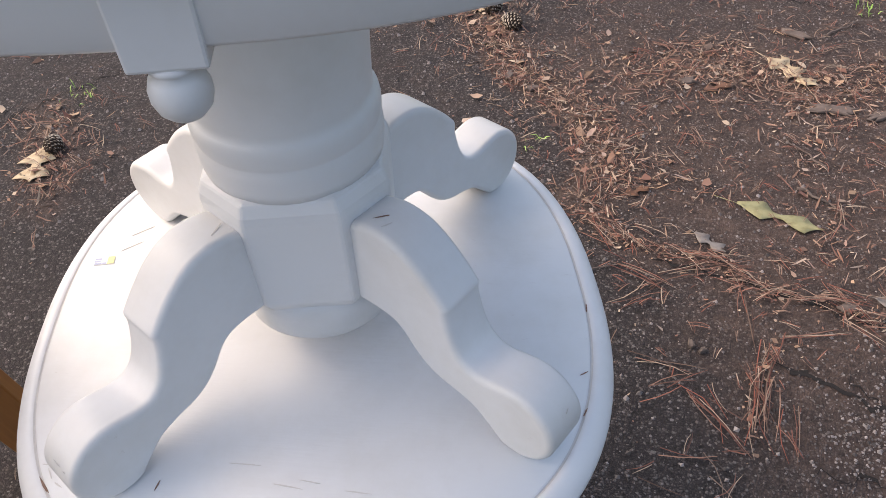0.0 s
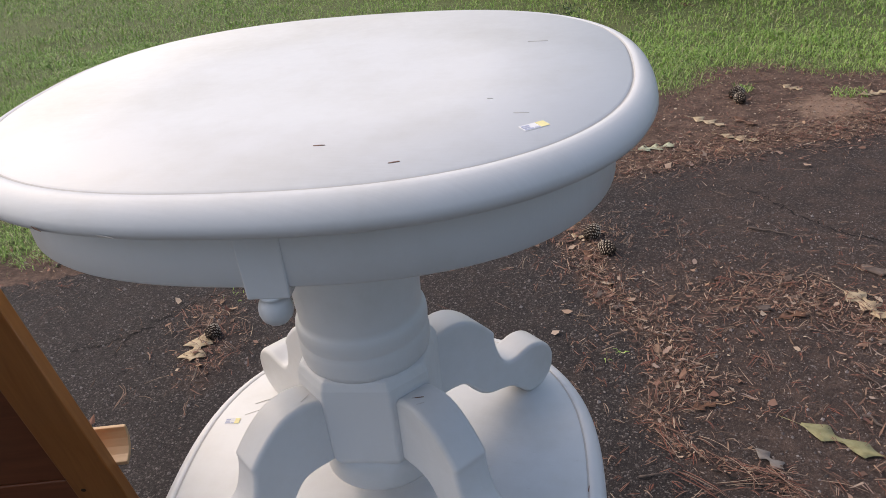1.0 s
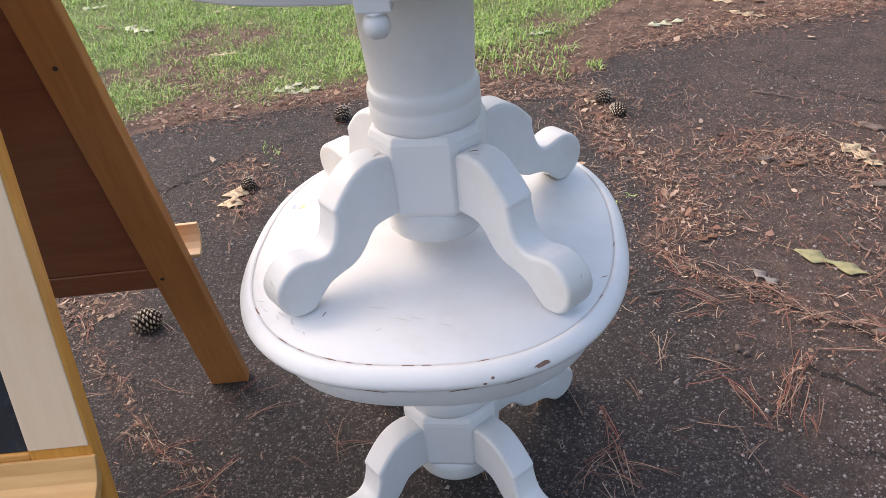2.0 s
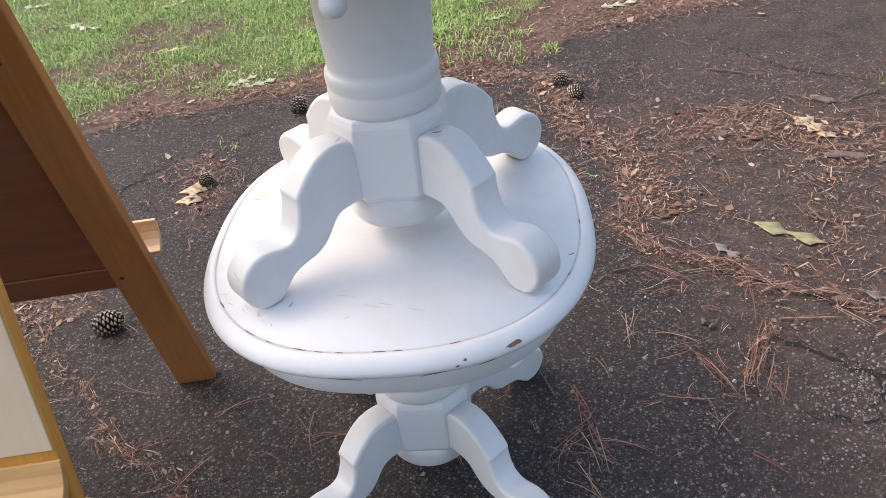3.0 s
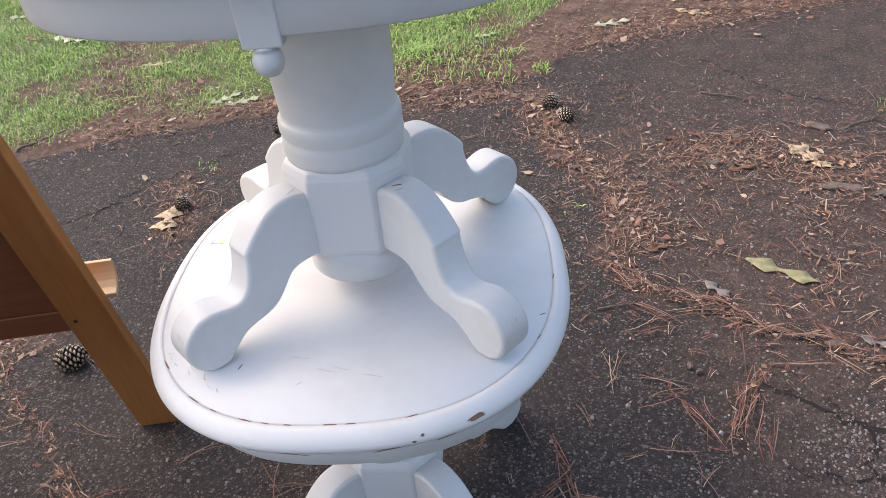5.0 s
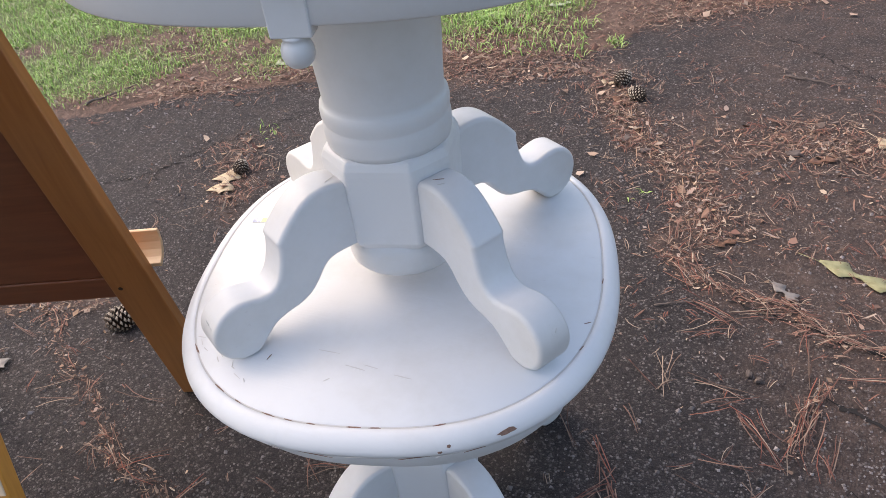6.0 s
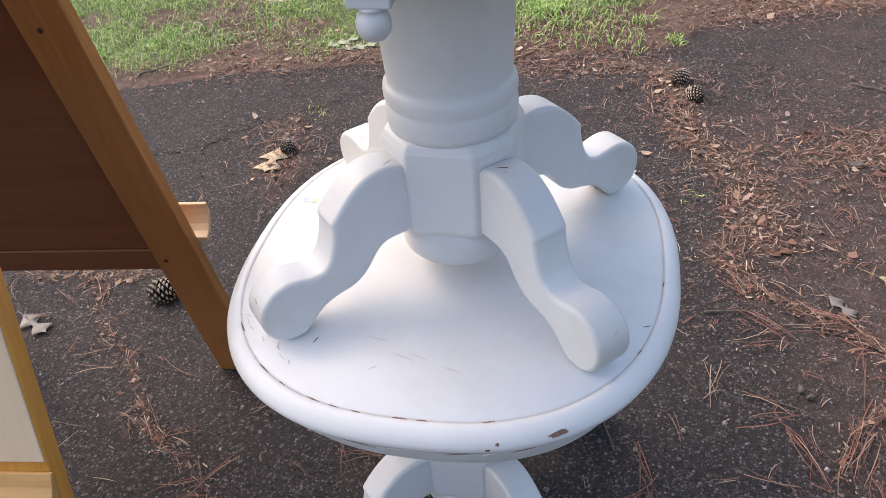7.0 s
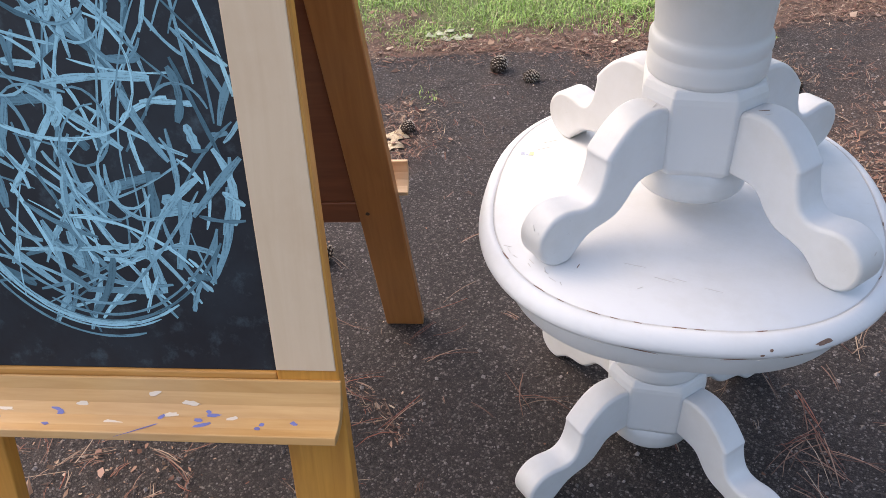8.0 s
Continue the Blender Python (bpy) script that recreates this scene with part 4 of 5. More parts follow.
def pine_cone(x, y, length, turn, lean, label, seed):
    rnd = random.Random(seed)
    rad = length * 0.36
    th = thing("pine_cone", pose(x, y, height(x, y) + rad * 0.86, 0, 90 - lean, turn), label, "pine cone", "fallen pine cones")
    part("core", lathe([(0.004, -0.46 * length), (rad * 0.55, -0.30 * length), (rad * 0.68, -0.05 * length), (rad * 0.55, 0.20 * length), (rad * 0.28, 0.40 * length), (0.002, 0.50 * length)], 14), CONECORE, th, smooth=True)
    verts, faces = [], []
    count = 96
    for k in range(count):
        f = (k + 0.5) / count
        z = length * (-0.46 + 0.94 * f)
        r = rad * (math.sin(math.pi * (0.10 + 0.86 * f)) ** 0.75)
        a = k * 2.39996 + rnd.gauss(0, 0.05)
        w, lift = length * 0.085 * (0.65 + 0.6 * math.sin(math.pi * f)), length * 0.05
        rows = ((0.45 * r, z - lift, 0.35 * w, 0.0), (0.82 * r, z, w, 0.003), (1.02 * r, z + lift * 0.9, 0.85 * w, 0.0035), (1.08 * r, z + lift * 1.5, 0.15 * w, 0.001))
        base = len(verts)
        for rr, zz, ww, th_ in rows:
            for sgn in (-1, 1):
                verts.append((rr * math.cos(a) - sgn * ww * math.sin(a), rr * math.sin(a) + sgn * ww * math.cos(a), zz))
            verts.append(((rr + th_) * math.cos(a), (rr + th_) * math.sin(a), zz - th_ * 1.2))
        for q in range(3):
            i, j = base + 3 * q, base + 3 * q + 3
            faces += [(i, j, j + 1, i + 1), (i, i + 2, j + 2, j), (i + 2, i + 1, j + 1, j + 2)]
    me = bpy.data.meshes.new("scale_body")
    me.from_pydata(verts, [], faces)
    me.materials.append(CONE)
    me.materials.append(CONETIP)
    for p in me.polygons:
        p.material_index = 1 if p.index % 9 >= 6 else 0
    ob = new("scale_body", me)
    ob.parent = th
    ob["label"] = "brown woody scales with pale tips"
    return th


for k, row in enumerate(((-1.082, 0.815, 0.088, 35, 4, "open brown pine cone lying beside the easel"), (-0.022, 2.375, 0.075, 60, 20, "open brown pine cone in needle litter"), (0.045, 2.27, 0.070, 150, 5, "dark brown pine cone in needle litter"), (-1.035, 2.125, 0.085, 80, 15, "dark pine cone at the edge of the lawn"), (-0.88, 2.07, 0.065, 20, 3, "dark pine cone lying on the driveway"), (-1.165, 1.565, 0.062, 100, 10, "dark pine cone beside a tan leaf"), (0.515, 3.95, 0.085, 30, 10, "dark pine cone on bare earth"), (0.53, 3.86, 0.075, 120, 5, "dark pine cone on bare earth"), (1.22, 1.95, 0.075, 120, 5, "dark pine cone in needle litter"))):
    pine_cone(*row, seed=200 + k)


def twig(pts, r, label):
    """A thin bent stick, thinner to its tip."""
    bm = bmesh.new()
    loops = []
    n = len(pts)
    for k, (x, y) in enumerate(pts):
        a, b = pts[max(0, k - 1)], pts[min(n - 1, k + 1)]
        t = math.atan2(b[1] - a[1], b[0] - a[0])
        rr = r * (1 - 0.6 * k / (n - 1))
        z = height(x, y) + r + 0.001 + 0.003 * (k % 2)
        loops.append([(x - math.sin(t) * rr * math.cos(q), y + math.cos(t) * rr * math.cos(q), z + rr * math.sin(q)) for q in (j * math.pi / 3 for j in range(6))])
    rings(bm, loops, True, True)
    bmesh.ops.recalc_face_normals(bm, faces=bm.faces)
    return tagged(part("twig", bm, BARK), label, "twig", "fallen twigs")


def twig_between(x0, y0, x1, y1, r, seed, label="thin grey-brown fallen twig"):
    rnd = random.Random(seed)
    ln = math.hypot(x1 - x0, y1 - y0)
    pts = []
    for k in range(8):
        f = k / 7
        j = rnd.gauss(0, 0.025) * ln if 0 < k < 7 else 0
        pts.append((x0 + (x1 - x0) * f - (y1 - y0) / ln * j, y0 + (y1 - y0) * f + (x1 - x0) / ln * j))
    twig(pts, r, label)


for k, row in enumerate(((0.53, 2.51, 0.70, 2.46, 0.004), (-0.47, 2.37, -0.40, 2.61, 0.004), (-2.08, 1.88, -1.98, 2.08, 0.006), (0.77, 1.52, 0.87, 1.42, 0.004), (1.0, 2.25, 1.12, 2.34, 0.004), (0.86, 1.60, 0.78, 1.72, 0.003), (0.24, 1.20, 0.33, 1.23, 0.003), (-2.3, 2.9, -2.1, 2.86, 0.005))):
    twig_between(*row, seed=300 + k)


def bark_piece(x, y, ln, w, turn, seed):
    rnd = random.Random(seed)
    bm = bmesh.new()
    n = 22
    pts = []
    for k in range(n):
        t = 2 * math.pi * k / n
        r = 0.55 + 0.6 * rnd.random()
        pts.append((ln / 2 * r * math.copysign(abs(math.cos(t)) ** 0.6, math.cos(t)), w / 2 * r * math.copysign(abs(math.sin(t)) ** 0.6, math.sin(t))))
    loops = []
    for f, z in ((0.92, 0.0), (1.0, 0.004), (0.86, 0.008), (0.45, 0.009)):
        loops.append([(px * f, py * f, z + 0.002 * rnd.random()) for px, py in pts])
    rings(bm, loops, True, True)
    bmesh.ops.recalc_face_normals(bm, faces=bm.faces)
    ob = part("bark_piece", bm, BARK)
    ob.matrix_basis = pose(x, y, height(x, y) + 0.001, 0, 0, turn)
    return tagged(ob, "grey flake of pine bark on the driveway", "bark", "bark flakes")


for k, row in enumerate(((0.93, 1.85, 0.14, 0.045, -8), (1.05, 1.83, 0.09, 0.035, 20), (0.91, 2.25, 0.10, 0.04, -30), (0.56, 1.98, 0.05, 0.03, 10), (0.80, 1.14, 0.05, 0.035, 40), (0.05, 1.98, 0.06, 0.03, 60), (0.12, 1.92, 0.05, 0.025, 20), (0.49, 1.005, 0.018, 0.013, 30), (0.468, 1.02, 0.022, 0.016, 80))):
    bark_piece(*row, seed=400 + k)

# ---- cracks in the driveway ----
CRACKS = [([(0.62, 1.00), (0.72, 0.935), (0.80, 0.895), (0.88, 0.885), (1.2, 0.86)], 0.012), ([(0.84, 0.885), (0.83, 0.82), (0.822, 0.75), (0.86, 0.71), (1.1, 0.62)], 0.014), ([(0.66, 0.745), (0.77, 0.735), (0.822, 0.75)], 0.007), ([(0.80, 0.895), (0.77, 0.94), (0.78, 0.97)], 0.006), ([(-1.64, 1.40), (-1.51, 1.47), (-1.47, 1.52), (-1.43, 1.57), (-1.38, 1.68), (-1.30, 1.80), (-1.10, 2.0)], 0.006), ([(-1.47, 1.52), (-1.45, 1.44), (-1.47, 1.38)], 0.006), ([(0.50, 2.87), (0.65, 2.72), (0.77, 2.57), (0.89, 2.49), (1.1, 2.42)], 0.005), ([(-0.95, 2.05), (-0.7, 2.12), (-0.5, 2.2)], 0.004), ([(0.42, 1.26), (0.6, 1.2), (0.9, 1.08), (1.3, 0.97)], 0.010)]


def crack(line, width, seed):
    rnd = random.Random(seed)
    pts = []
    for (x0, y0), (x1, y1) in zip(line, line[1:]):
        n = max(3, int(math.hypot(x1 - x0, y1 - y0) / 0.012))
        for k in range(n):
            f = k / n
            pts.append((x0 + (x1 - x0) * f + rnd.gauss(0, 0.0095), y0 + (y1 - y0) * f + rnd.gauss(0, 0.0095)))
    pts.append(line[-1])
    bm = bmesh.new()
    row = None
    for k, (x, y) in enumerate(pts):
        a, b = pts[max(0, k - 1)], pts[min(len(pts) - 1, k + 1)]
        t = math.atan2(b[1] - a[1], b[0] - a[0])
        w = width * 0.68 * (0.12 + 0.88 * rnd.random() ** 1.3) * min(1, 0.2 + k / 6, 0.2 + (len(pts) - 1 - k) / 6)
        z = height(x, y) + 0.0022
        pair = [bm.verts.new((x + math.sin(t) * s * w, y - math.cos(t) * s * w, z)) for s in (-1, 1)]
        if row:
            bm.faces.new((row[0], row[1], pair[1], pair[0]))
        row = pair
    return tagged(part("crack", bm, CRACK), "dark crack running through the asphalt", "crack", kind="structure")


for k, (line, w) in enumerate(CRACKS):
    crack(line, w, 500 + k)

# ---- loose stuff: needles, litter, stone chips, grass ----


def scatter_needles():
    rnd = random.Random(11)
    verts, faces = [], []

    def needle(x, y, a, ln, w, z):
        base = len(verts)
        bend = rnd.gauss(0, 0.25)
        arch = rnd.uniform(0.0, 0.006)
        for k in range(4):
            f = k / 3 - 0.5
            px, py = x + ln * f * math.cos(a + bend * f), y + ln * f * math.sin(a + bend * f)
            ww = w * (1.0 if k < 3 else 0.4) / 2
            pz = z + arch * (1 - 4 * f * f)
            verts.append((px - math.sin(a) * ww, py + math.cos(a) * ww, pz))
            verts.append((px + math.sin(a) * ww, py - math.cos(a) * ww, pz))
        for k in range(3):
            faces.append((base + 2 * k, base + 2 * k + 1, base + 2 * k + 3, base + 2 * k + 2))

    def bundle(x, y, a, ln):
        z = height(x, y) + 0.0025 + rnd.random() * 0.010
        for _ in range(rnd.choice((1, 2, 3, 3))):
            needle(x + rnd.gauss(0, 0.003), y + rnd.gauss(0, 0.003), a + rnd.gauss(0, 0.10), ln * rnd.uniform(0.8, 1.1), rnd.uniform(0.0012, 0.002), z + rnd.random() * 0.003)

    for line, half, thick, straw in DRIFTS:
        for (x0, y0), (x1, y1) in zip(line, line[1:]):
            ln = math.hypot(x1 - x0, y1 - y0)
            along = math.atan2(y1 - y0, x1 - x0)
            for _ in range(int(ln * thick * (150 - 125 * straw + 2000 * half))):
                f, off = rnd.random(), rnd.gauss(0, half * rnd.choice((0.8, 1.1, 2.0)))
                x, y = x0 + (x1 - x0) * f - math.sin(along) * off, y0 + (y1 - y0) * f + math.cos(along) * off
                a = along + rnd.gauss(0, 0.55) if half < 0.04 else along + rnd.gauss(0, 1.0)
                bundle(x, y, a, rnd.choice((0.03, 0.05, 0.07, 0.10, 0.13)) * (1 - 0.35 * straw))
    # sheaves and single strands: from, to, how many, how far they stray
    for x0, y0, x1, y1, n, stray in ((0.63, 1.07, 0.55, 0.77, 13, 0.010), (0.60, 1.00, 0.57, 0.78, 5, 0.03), (0.44, 0.92, 0.54, 0.80, 7, 0.016), (0.20, 1.00, 0.28, 0.93, 2, 0.006), (0.27, 1.05, 0.31, 0.93, 2, 0.01), (0.31, 1.04, 0.29, 0.95, 2, 0.01),
                                     (0.60, 1.22, 0.56, 1.07, 2, 0.008), (0.59, 1.18, 0.58, 1.02, 2, 0.006), (0.18, 0.76, 0.22, 0.67, 3, 0.006), (0.22, 0.67, 0.17, 0.60, 3, 0.02), (0.39, 0.77, 0.49, 0.74, 2, 0.004), (0.43, 1.17, 0.32, 1.11, 4, 0.01),
                                     (0.63, 1.02, 0.80, 1.06, 4, 0.008), (0.32, 1.24, 0.44, 1.17, 6, 0.012), (0.40, 1.20, 0.55, 1.25, 5, 0.01), (-0.59, 0.45, -0.64, 0.33, 2, 0.004), (-0.62, 0.36, -0.70, 0.30, 4, 0.012), (-0.85, 0.30, -0.80, 0.32, 2, 0.004),
                                     (-1.12, 0.52, -1.04, 0.56, 2, 0.004), (-0.95, 0.60, -0.81, 0.62, 2, 0.004), (-0.92, 0.43, -0.89, 0.50, 2, 0.006), (-1.15, 0.56, -1.08, 0.62, 2, 0.006), (0.36, 0.90, 0.45, 0.93, 4, 0.014), (0.55, 0.62, 0.62, 0.58, 2, 0.004),
                                     (0.66, 1.30, 0.74, 1.24, 2, 0.006), (0.20, 0.50, 0.28, 0.46, 3, 0.01), (-0.45, 0.05, -0.35, 0.12, 2, 0.006), (-0.70, 0.12, -0.60, 0.06, 3, 0.01),
                                     (0.178, 0.755, 0.22, 0.642, 2, 0.004), (0.213, 0.649, 0.268, 0.54, 4, 0.006), (0.213, 0.649, 0.141, 0.523, 4, 0.008), (0.224, 0.611, 0.36, 0.606, 3, 0.005), (0.201, 0.689, 0.291, 0.528, 3, 0.006), (0.352, 0.974, 0.458, 0.948, 4, 0.01), (0.291, 0.549, 0.171, 0.591, 3, 0.01), (0.468, 0.774, 0.526, 0.619, 2, 0.003), (0.232, 0.869, 0.26, 0.796, 2, 0.006), (0.284, 0.93, 0.318, 0.972, 3, 0.008), (-0.806, 0.433, -0.708, 0.492, 3, 0.006), (-0.958, 0.534, -0.707, 0.383, 4, 0.008), (-0.643, 0.566, -0.532, 0.648, 2, 0.004), (-0.413, 0.524, -0.267, 0.571, 3, 0.004), (-0.423, 0.588, -0.345, 0.484, 2, 0.006)):
        span, a = math.hypot(x1 - x0, y1 - y0), math.atan2(y1 - y0, x1 - x0)
        for _ in range(n):
            own = min(span, rnd.uniform(0.09, 0.17))
            f = 0.5 + (rnd.random() - 0.5) * max(0.0, 1 - own / span)
            x, y = x0 + (x1 - x0) * f + rnd.gauss(0, stray), y0 + (y1 - y0) * f + rnd.gauss(0, stray)
            needle(x, y, a + rnd.gauss(0, 0.16), own, rnd.uniform(0.0016, 0.0024), height(x, y) + 0.003 + rnd.random() * 0.006)
    for _ in range(900):
        bundle(rnd.uniform(0.0, 1.5), rnd.uniform(1.0, 2.6), rnd.random() * 6.3, rnd.uniform(0.012, 0.05))
    for _ in range(420):
        x, y = rnd.uniform(-2.4, 1.8), rnd.uniform(-0.7, 3.2)
        bundle(x, y, rnd.random() * 6.3, rnd.choice((0.02, 0.03, 0.05, 0.08, 0.11)))
    for k in range(1500):
        x = rnd.uniform(-2.6, 1.9) if k % 2 else rnd.uniform(-0.8, 1.7)
        lo, hi = edge_at(DRIVE_EDGE, x), edge_at(TURF_EDGE, x)
        y = rnd.uniform(lo - 0.12, hi + 0.15)
        bundle(x, y, rnd.random() * 6.3, rnd.choice((0.02, 0.03, 0.05, 0.08)))
    return stuff_mesh("pine_needles", verts, faces, NEEDLE, "dry red-brown pine needles strewn in drifts on the driveway", "pine needles")


def scatter_litter():
    """Small flakes of leaf and bark, most of them in the drifts and on the earth."""
    rnd = random.Random(12)
    verts, faces = [], []

    def flake(x, y, size, aspect=None, turn=None):
        base = len(verts)
        z = height(x, y) + 0.002 + rnd.random() ** 2 * 0.011
        n = rnd.choice((4, 5, 5, 6))
        tx, ty = rnd.gauss(0, 0.65), rnd.gauss(0, 0.65)
        turn = rnd.random() * 6.3 if turn is None else turn
        aspect = aspect or rnd.uniform(0.18, 0.75)
        for k in range(n):
            a = 2 * math.pi * k / n
            r = size / 2 * rnd.uniform(0.5, 1.3)
            px, py = r * math.cos(a), r * aspect * math.sin(a)
            qx, qy = px * math.cos(turn) - py * math.sin(turn), px * math.sin(turn) + py * math.cos(turn)
            verts.append((x + qx, y + qy, z + max(-0.0015, tx * qx + ty * qy) * 0.7))
        faces.append(tuple(range(base, base + n)))

    def size():
        return min(0.034, 0.003 + rnd.expovariate(1 / 0.0042))

    for line, half, thick, straw in DRIFTS:
        for (x0, y0), (x1, y1) in zip(line, line[1:]):
            ln, along = math.hypot(x1 - x0, y1 - y0), math.atan2(y1 - y0, x1 - x0)
            for k in range(int(ln * thick * (420 + 24000 * half) * (0.5 + 0.8 * straw))):
                f = rnd.random()
                x, y = x0 + (x1 - x0) * f + rnd.gauss(0, half * (0.8 if k % 4 else 2.2)), y0 + (y1 - y0) * f + rnd.gauss(0, half * (0.8 if k % 4 else 2.2))
                if k % 3 == 0 and straw > 0.5:
                    flake(x, y, rnd.uniform(0.014, 0.05) * (1.0 if half > 0.03 else 0.55), rnd.uniform(0.05, 0.12), along + rnd.gauss(0, 0.9))
                elif k % 47 == 0 and half > 0.03:
                    flake(x, y, rnd.uniform(0.02, 0.042), rnd.uniform(0.4, 0.8))
                else:
                    flake(x, y, size())
    for k in range(7500):
        x = rnd.uniform(-2.8, 2.2)
        lo, hi = edge_at(DRIVE_EDGE, x), edge_at(TURF_EDGE, x)
        flake(x, rnd.uniform(lo - 0.07, hi + 0.25), size(), rnd.uniform(0.08, 0.16) if k % 4 == 0 else None)
    for k in range(9000):
        x = rnd.uniform(-0.8, 1.7)
        lo, hi = edge_at(DRIVE_EDGE, x), edge_at(TURF_EDGE, x)
        flake(x, lo - 0.05 + (hi - lo + 0.2) * rnd.random() ** 1.3, size() * 1.25, rnd.uniform(0.06, 0.16) if k % 2 == 0 else None)
    for bx, by, r in THIN:
        for k in range(int(9000 * r * r) + 60):
            flake(bx + rnd.gauss(0, r * 0.6), by + rnd.gauss(0, r * 0.6), size() * 1.2, rnd.uniform(0.08, 0.2) if k % 2 else None)
    for _ in range(900):
        t, w = rnd.random(), rnd.gauss(0, 0.12)
        flake(-2.25 + 0.55 * t + w, 3.0 - 0.8 * t + w * 0.5, size() * 1.2)
    for _ in range(2600):
        flake(rnd.uniform(-2.4, 1.9), rnd.uniform(-0.7, 3.3), size() * 0.55)
    for _ in range(1200):
        flake(rnd.uniform(0.1, 1.9), rnd.uniform(1.0, 2.8), size() * 0.8)
    for _ in range(1000):
        flake(rnd.uniform(-5, 3), rnd.uniform(2.8, 6.8), size() * 1.4)
    return stuff_mesh("leaf_litter", verts, faces, LITTER, "brown crumbs of leaf and bark lying about", "litter")


def scatter_stones():
    rnd = random.Random(13)
    verts, faces = [], []
    for k in range(19000):
        x, y = rnd.uniform(-2.0, 1.5), rnd.uniform(-0.7, 2.7)
        if k < 2800:
            x, y = rnd.gauss(0.92, 0.13), rnd.gauss(0.80, 0.10)
        if y > edge_at(DRIVE_EDGE, x):
            continue
        r = 0.0013 + rnd.expovariate(1 / 0.0012)
        r = min(r, 0.007) if k >= 2800 else min(r, 0.004)
        z = height(x, y) + r * 0.25
        base = len(verts)
        turn = rnd.random() * 6.3
        for q in range(4):
            a = turn + q * math.pi / 2
            rr = r * rnd.uniform(0.75, 1.3)
            verts.append((x + rr * math.cos(a), y + rr * math.sin(a), z - r * 0.2))
        verts.append((x + rnd.gauss(0, r * 0.2), y + rnd.gauss(0, r * 0.2), z + r * 0.95))
        for q in range(4):
            faces.append((base + q, base + (q + 1) % 4, base + 4))
    return stuff_mesh("stone_chips", verts, faces, STONE, "small grey stone chips loose on the asphalt", "gravel")


def grow_grass():
    rs = np.random.RandomState(14)

    def clump_noise(x, y):
        return np.array([noise.noise((a * 2.3, b * 2.3, 4.0)) + 0.6 * noise.noise((a * 7.0, b * 7.0, 9.0)) for a, b in zip(x, y)])

    vs, fs = [], []

    def sow(n, x0, x1, y0, y1, lmin, lmax, width, sparse=0.0):
        x, y = rs.uniform(x0, x1, n), rs.uniform(y0, y1, n)
        _, turf, _, _ = masks(x, y)
        keep = rs.random_sample(n) < np.clip(turf * np.maximum(0.30, 0.66 + 0.8 * clump_noise(x, y)) + sparse, 0, 1)
        x, y = x[keep], y[keep]
        n = len(x)
        z = np.array([height(a, b) for a, b in zip(x, y)]) - 0.002
        ln = rs.uniform(lmin, lmax, n)
        a = rs.uniform(0, 2 * np.pi, n)
        lean = rs.uniform(0.35, 1.45, n)
        w = width * rs.uniform(0.6, 1.3, n)
        ux, uy = np.cos(a), np.sin(a)
        px, py = -uy, ux
        base = sum(len(v) for v in vs)
        rows = []
        for f, wf in ((0.0, 0.8), (0.55, 1.0)):
            h = ln * f * np.cos(lean * f)
            o = ln * f * np.sin(lean * f)
            for sgn in (-0.5, 0.5):
                rows.append(np.stack([x + ux * o + px * w * wf * sgn, y + uy * o + py * w * wf * sgn, z + h], -1))
        rows.append(np.stack([x + ux * ln * np.sin(lean), y + uy * ln * np.sin(lean), z + ln * np.cos(lean) * 0.92], -1))
        v = np.stack(rows, 1).reshape(-1, 3)
        k = base + 5 * np.arange(n)
        vs.append(v)
        fs.extend(np.stack([k, k + 1, k + 3, k + 2], -1).tolist())
        fs.extend(np.stack([k + 2, k + 3, k + 4], -1).tolist())

    sow(330000, -4.2, 2.6, 1.3, 5.2, 0.014, 0.048, 0.0032)
    sow(8000, -4.2, 2.6, 1.3, 5.2, 0.04, 0.07, 0.005)
    sow(170000, -9.0, 5.0, 4.6, 9.5, 0.02, 0.06, 0.0055)
    sow(70000, -9.0, -3.6, 0.5, 5.0, 0.02, 0.06, 0.005)
    sow(2600, -0.75, -0.2, 2.55, 2.95, 0.03, 0.07, 0.004, 0.12)
    for cx, cy, r, n in ((1.17, 2.42, 0.05, 16), (0.13, 1.67, 0.03, 9), (-1.22, 1.82, 0.05, 14), (1.05, 4.0, 0.08, 160), (0.55, 4.05, 0.05, 80), (-0.10, 2.72, 0.04, 60)):
        sow(n, cx - r, cx + r, cy - r, cy + r, 0.015, 0.04, 0.004, 1.0)
    return stuff_mesh("lawn_grass", np.concatenate(vs).tolist(), fs, GRASS, "short ragged green lawn grass with bare spots", "grass")


scatter_needles()
scatter_litter()
scatter_stones()
grow_grass()

# ---- shrubs at the back of the lawn ----


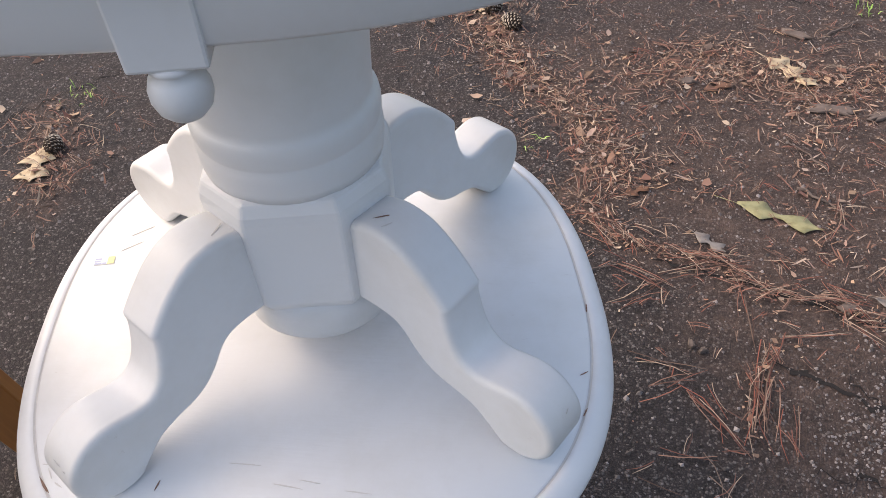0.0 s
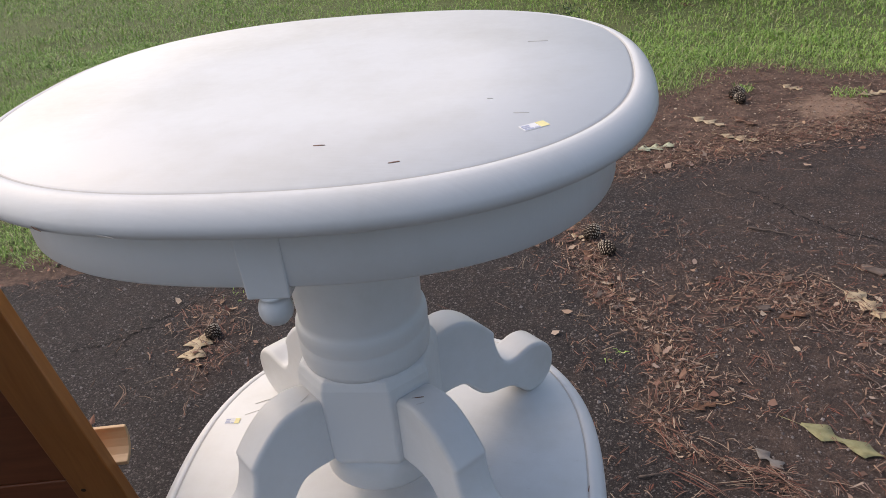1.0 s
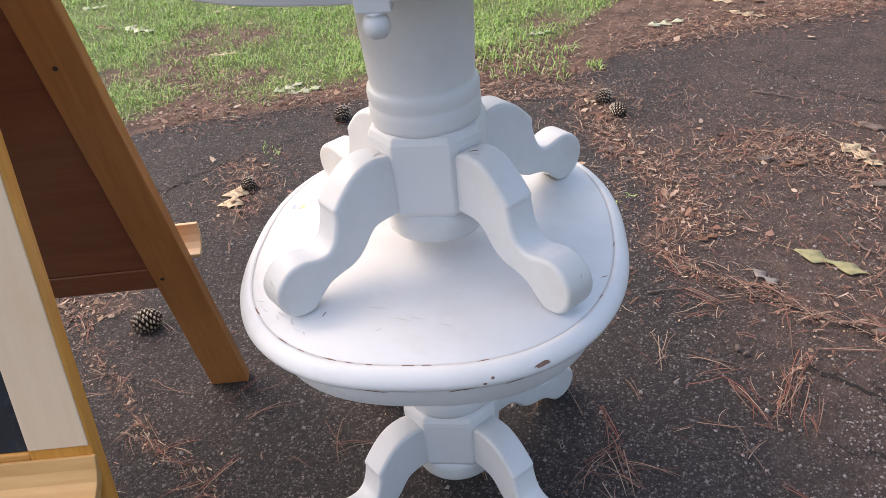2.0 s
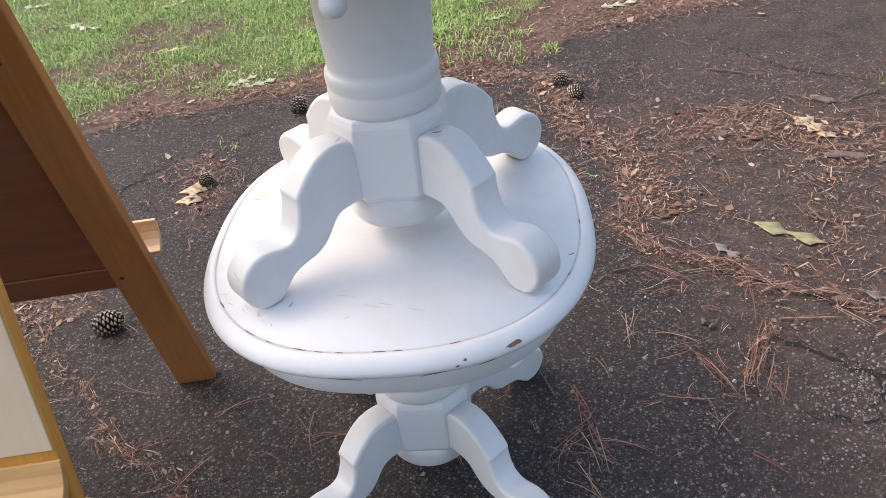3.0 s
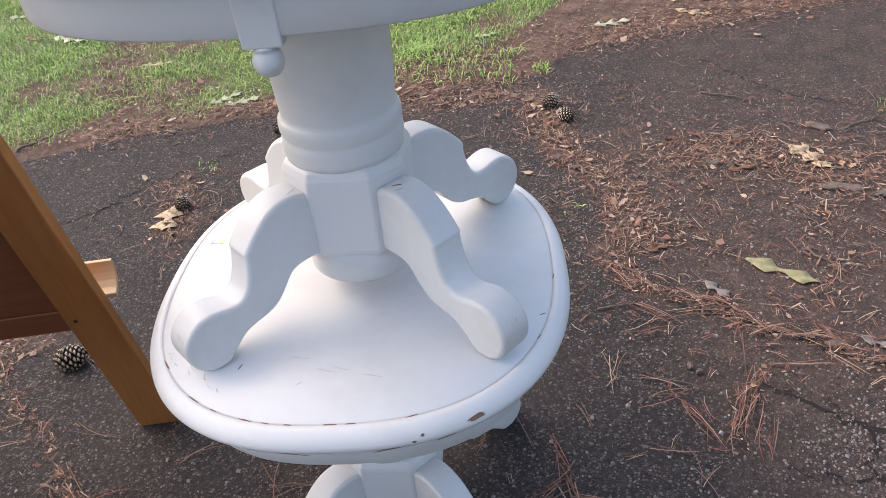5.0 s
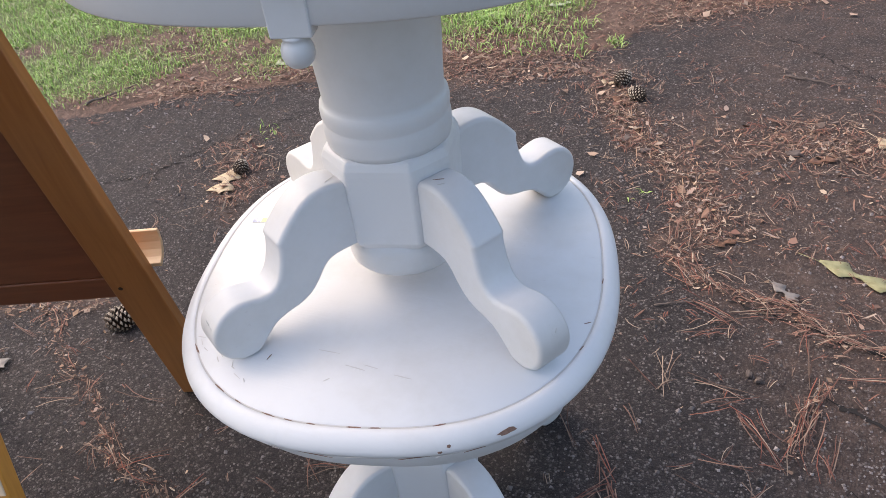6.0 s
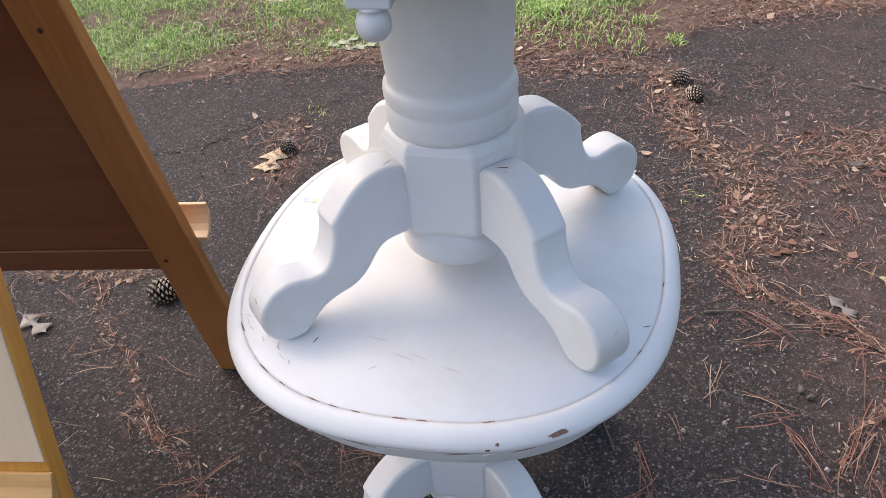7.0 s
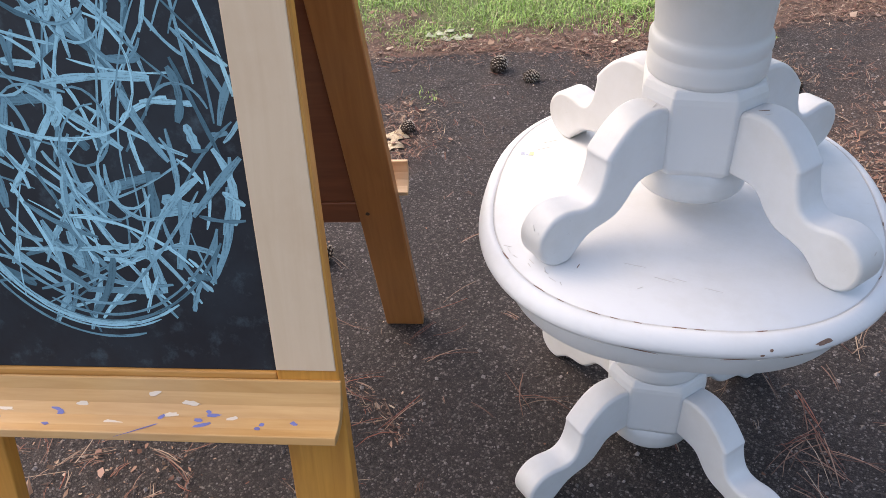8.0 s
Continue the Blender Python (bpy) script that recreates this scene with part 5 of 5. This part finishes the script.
def shrub(x, y, r, h, seed):
    rnd = random.Random(seed)
    th = thing("shrub", pose(x, y, 0), "dense dark green shrub at the back of the lawn", "shrub", "shrubs behind the lawn")
    bm = bmesh.new()
    for k in range(9):
        a, q = rnd.random() * 6.3, r * rnd.uniform(0.3, 0.8)
        pts = [(0.05 * math.cos(a), 0.05 * math.sin(a), -0.02), (0.4 * q * math.cos(a), 0.4 * q * math.sin(a), h * 0.4), (q * math.cos(a + 0.2), q * math.sin(a + 0.2), h * rnd.uniform(0.6, 0.9))]
        rings(bm, [[(px + rr * math.cos(t), py + rr * math.sin(t), pz) for t in (j * 1.0472 for j in range(6))] for (px, py, pz), rr in zip(pts, (0.018, 0.012, 0.004))], True, True)
    part("stems", bm, BARK, th)
    verts, faces = [], []
    clumps = [(rnd.gauss(0, r * 0.45), rnd.gauss(0, r * 0.45), h * rnd.random() ** 1.3 * 0.9 + 0.03, r * rnd.uniform(0.18, 0.34)) for _ in range(60)]
    for cx, cy, cz, cr in clumps:
        for _ in range(90):
            a, e = rnd.random() * 6.3, rnd.gauss(0, 0.6)
            q = cr * rnd.random() ** 0.4
            px, py, pz = cx + q * math.cos(a) * math.cos(e), cy + q * math.sin(a) * math.cos(e), max(0.01, cz + q * math.sin(e))
            ln, wd, t, up = rnd.uniform(0.03, 0.065), rnd.uniform(0.012, 0.024), rnd.random() * 6.3, rnd.gauss(0, 0.5)
            dx, dy, dz = math.cos(t) * math.cos(up), math.sin(t) * math.cos(up), math.sin(up)
            base = len(verts)
            verts += [(px - dx * ln / 2, py - dy * ln / 2, pz - dz * ln / 2), (px - dy * wd / 2, py + dx * wd / 2, pz + 0.004), (px + dx * ln / 2, py + dy * ln / 2, pz + dz * ln / 2), (px + dy * wd / 2, py - dx * wd / 2, pz + 0.004)]
            faces.append((base, base + 1, base + 2, base + 3))
    me = bpy.data.meshes.new("foliage")
    me.from_pydata(verts, [], faces)
    me.materials.append(SHRUB)
    ob = new("foliage", me)
    ob.parent = th
    return th


for k, (x, y, r, h) in enumerate(((-3.3, 8.9, 0.9, 1.1), (-2.2, 8.2, 0.9, 1.2), (-1.2, 7.5, 0.85, 1.1), (-0.2, 6.8, 0.8, 1.0), (0.6, 6.65, 0.8, 1.0), (1.5, 7.1, 0.85, 1.1), (2.5, 7.4, 0.9, 1.2), (3.6, 7.7, 0.9, 1.2), (-4.4, 10.2, 1.0, 1.3))):
    shrub(x, y, r, h, 600 + k)
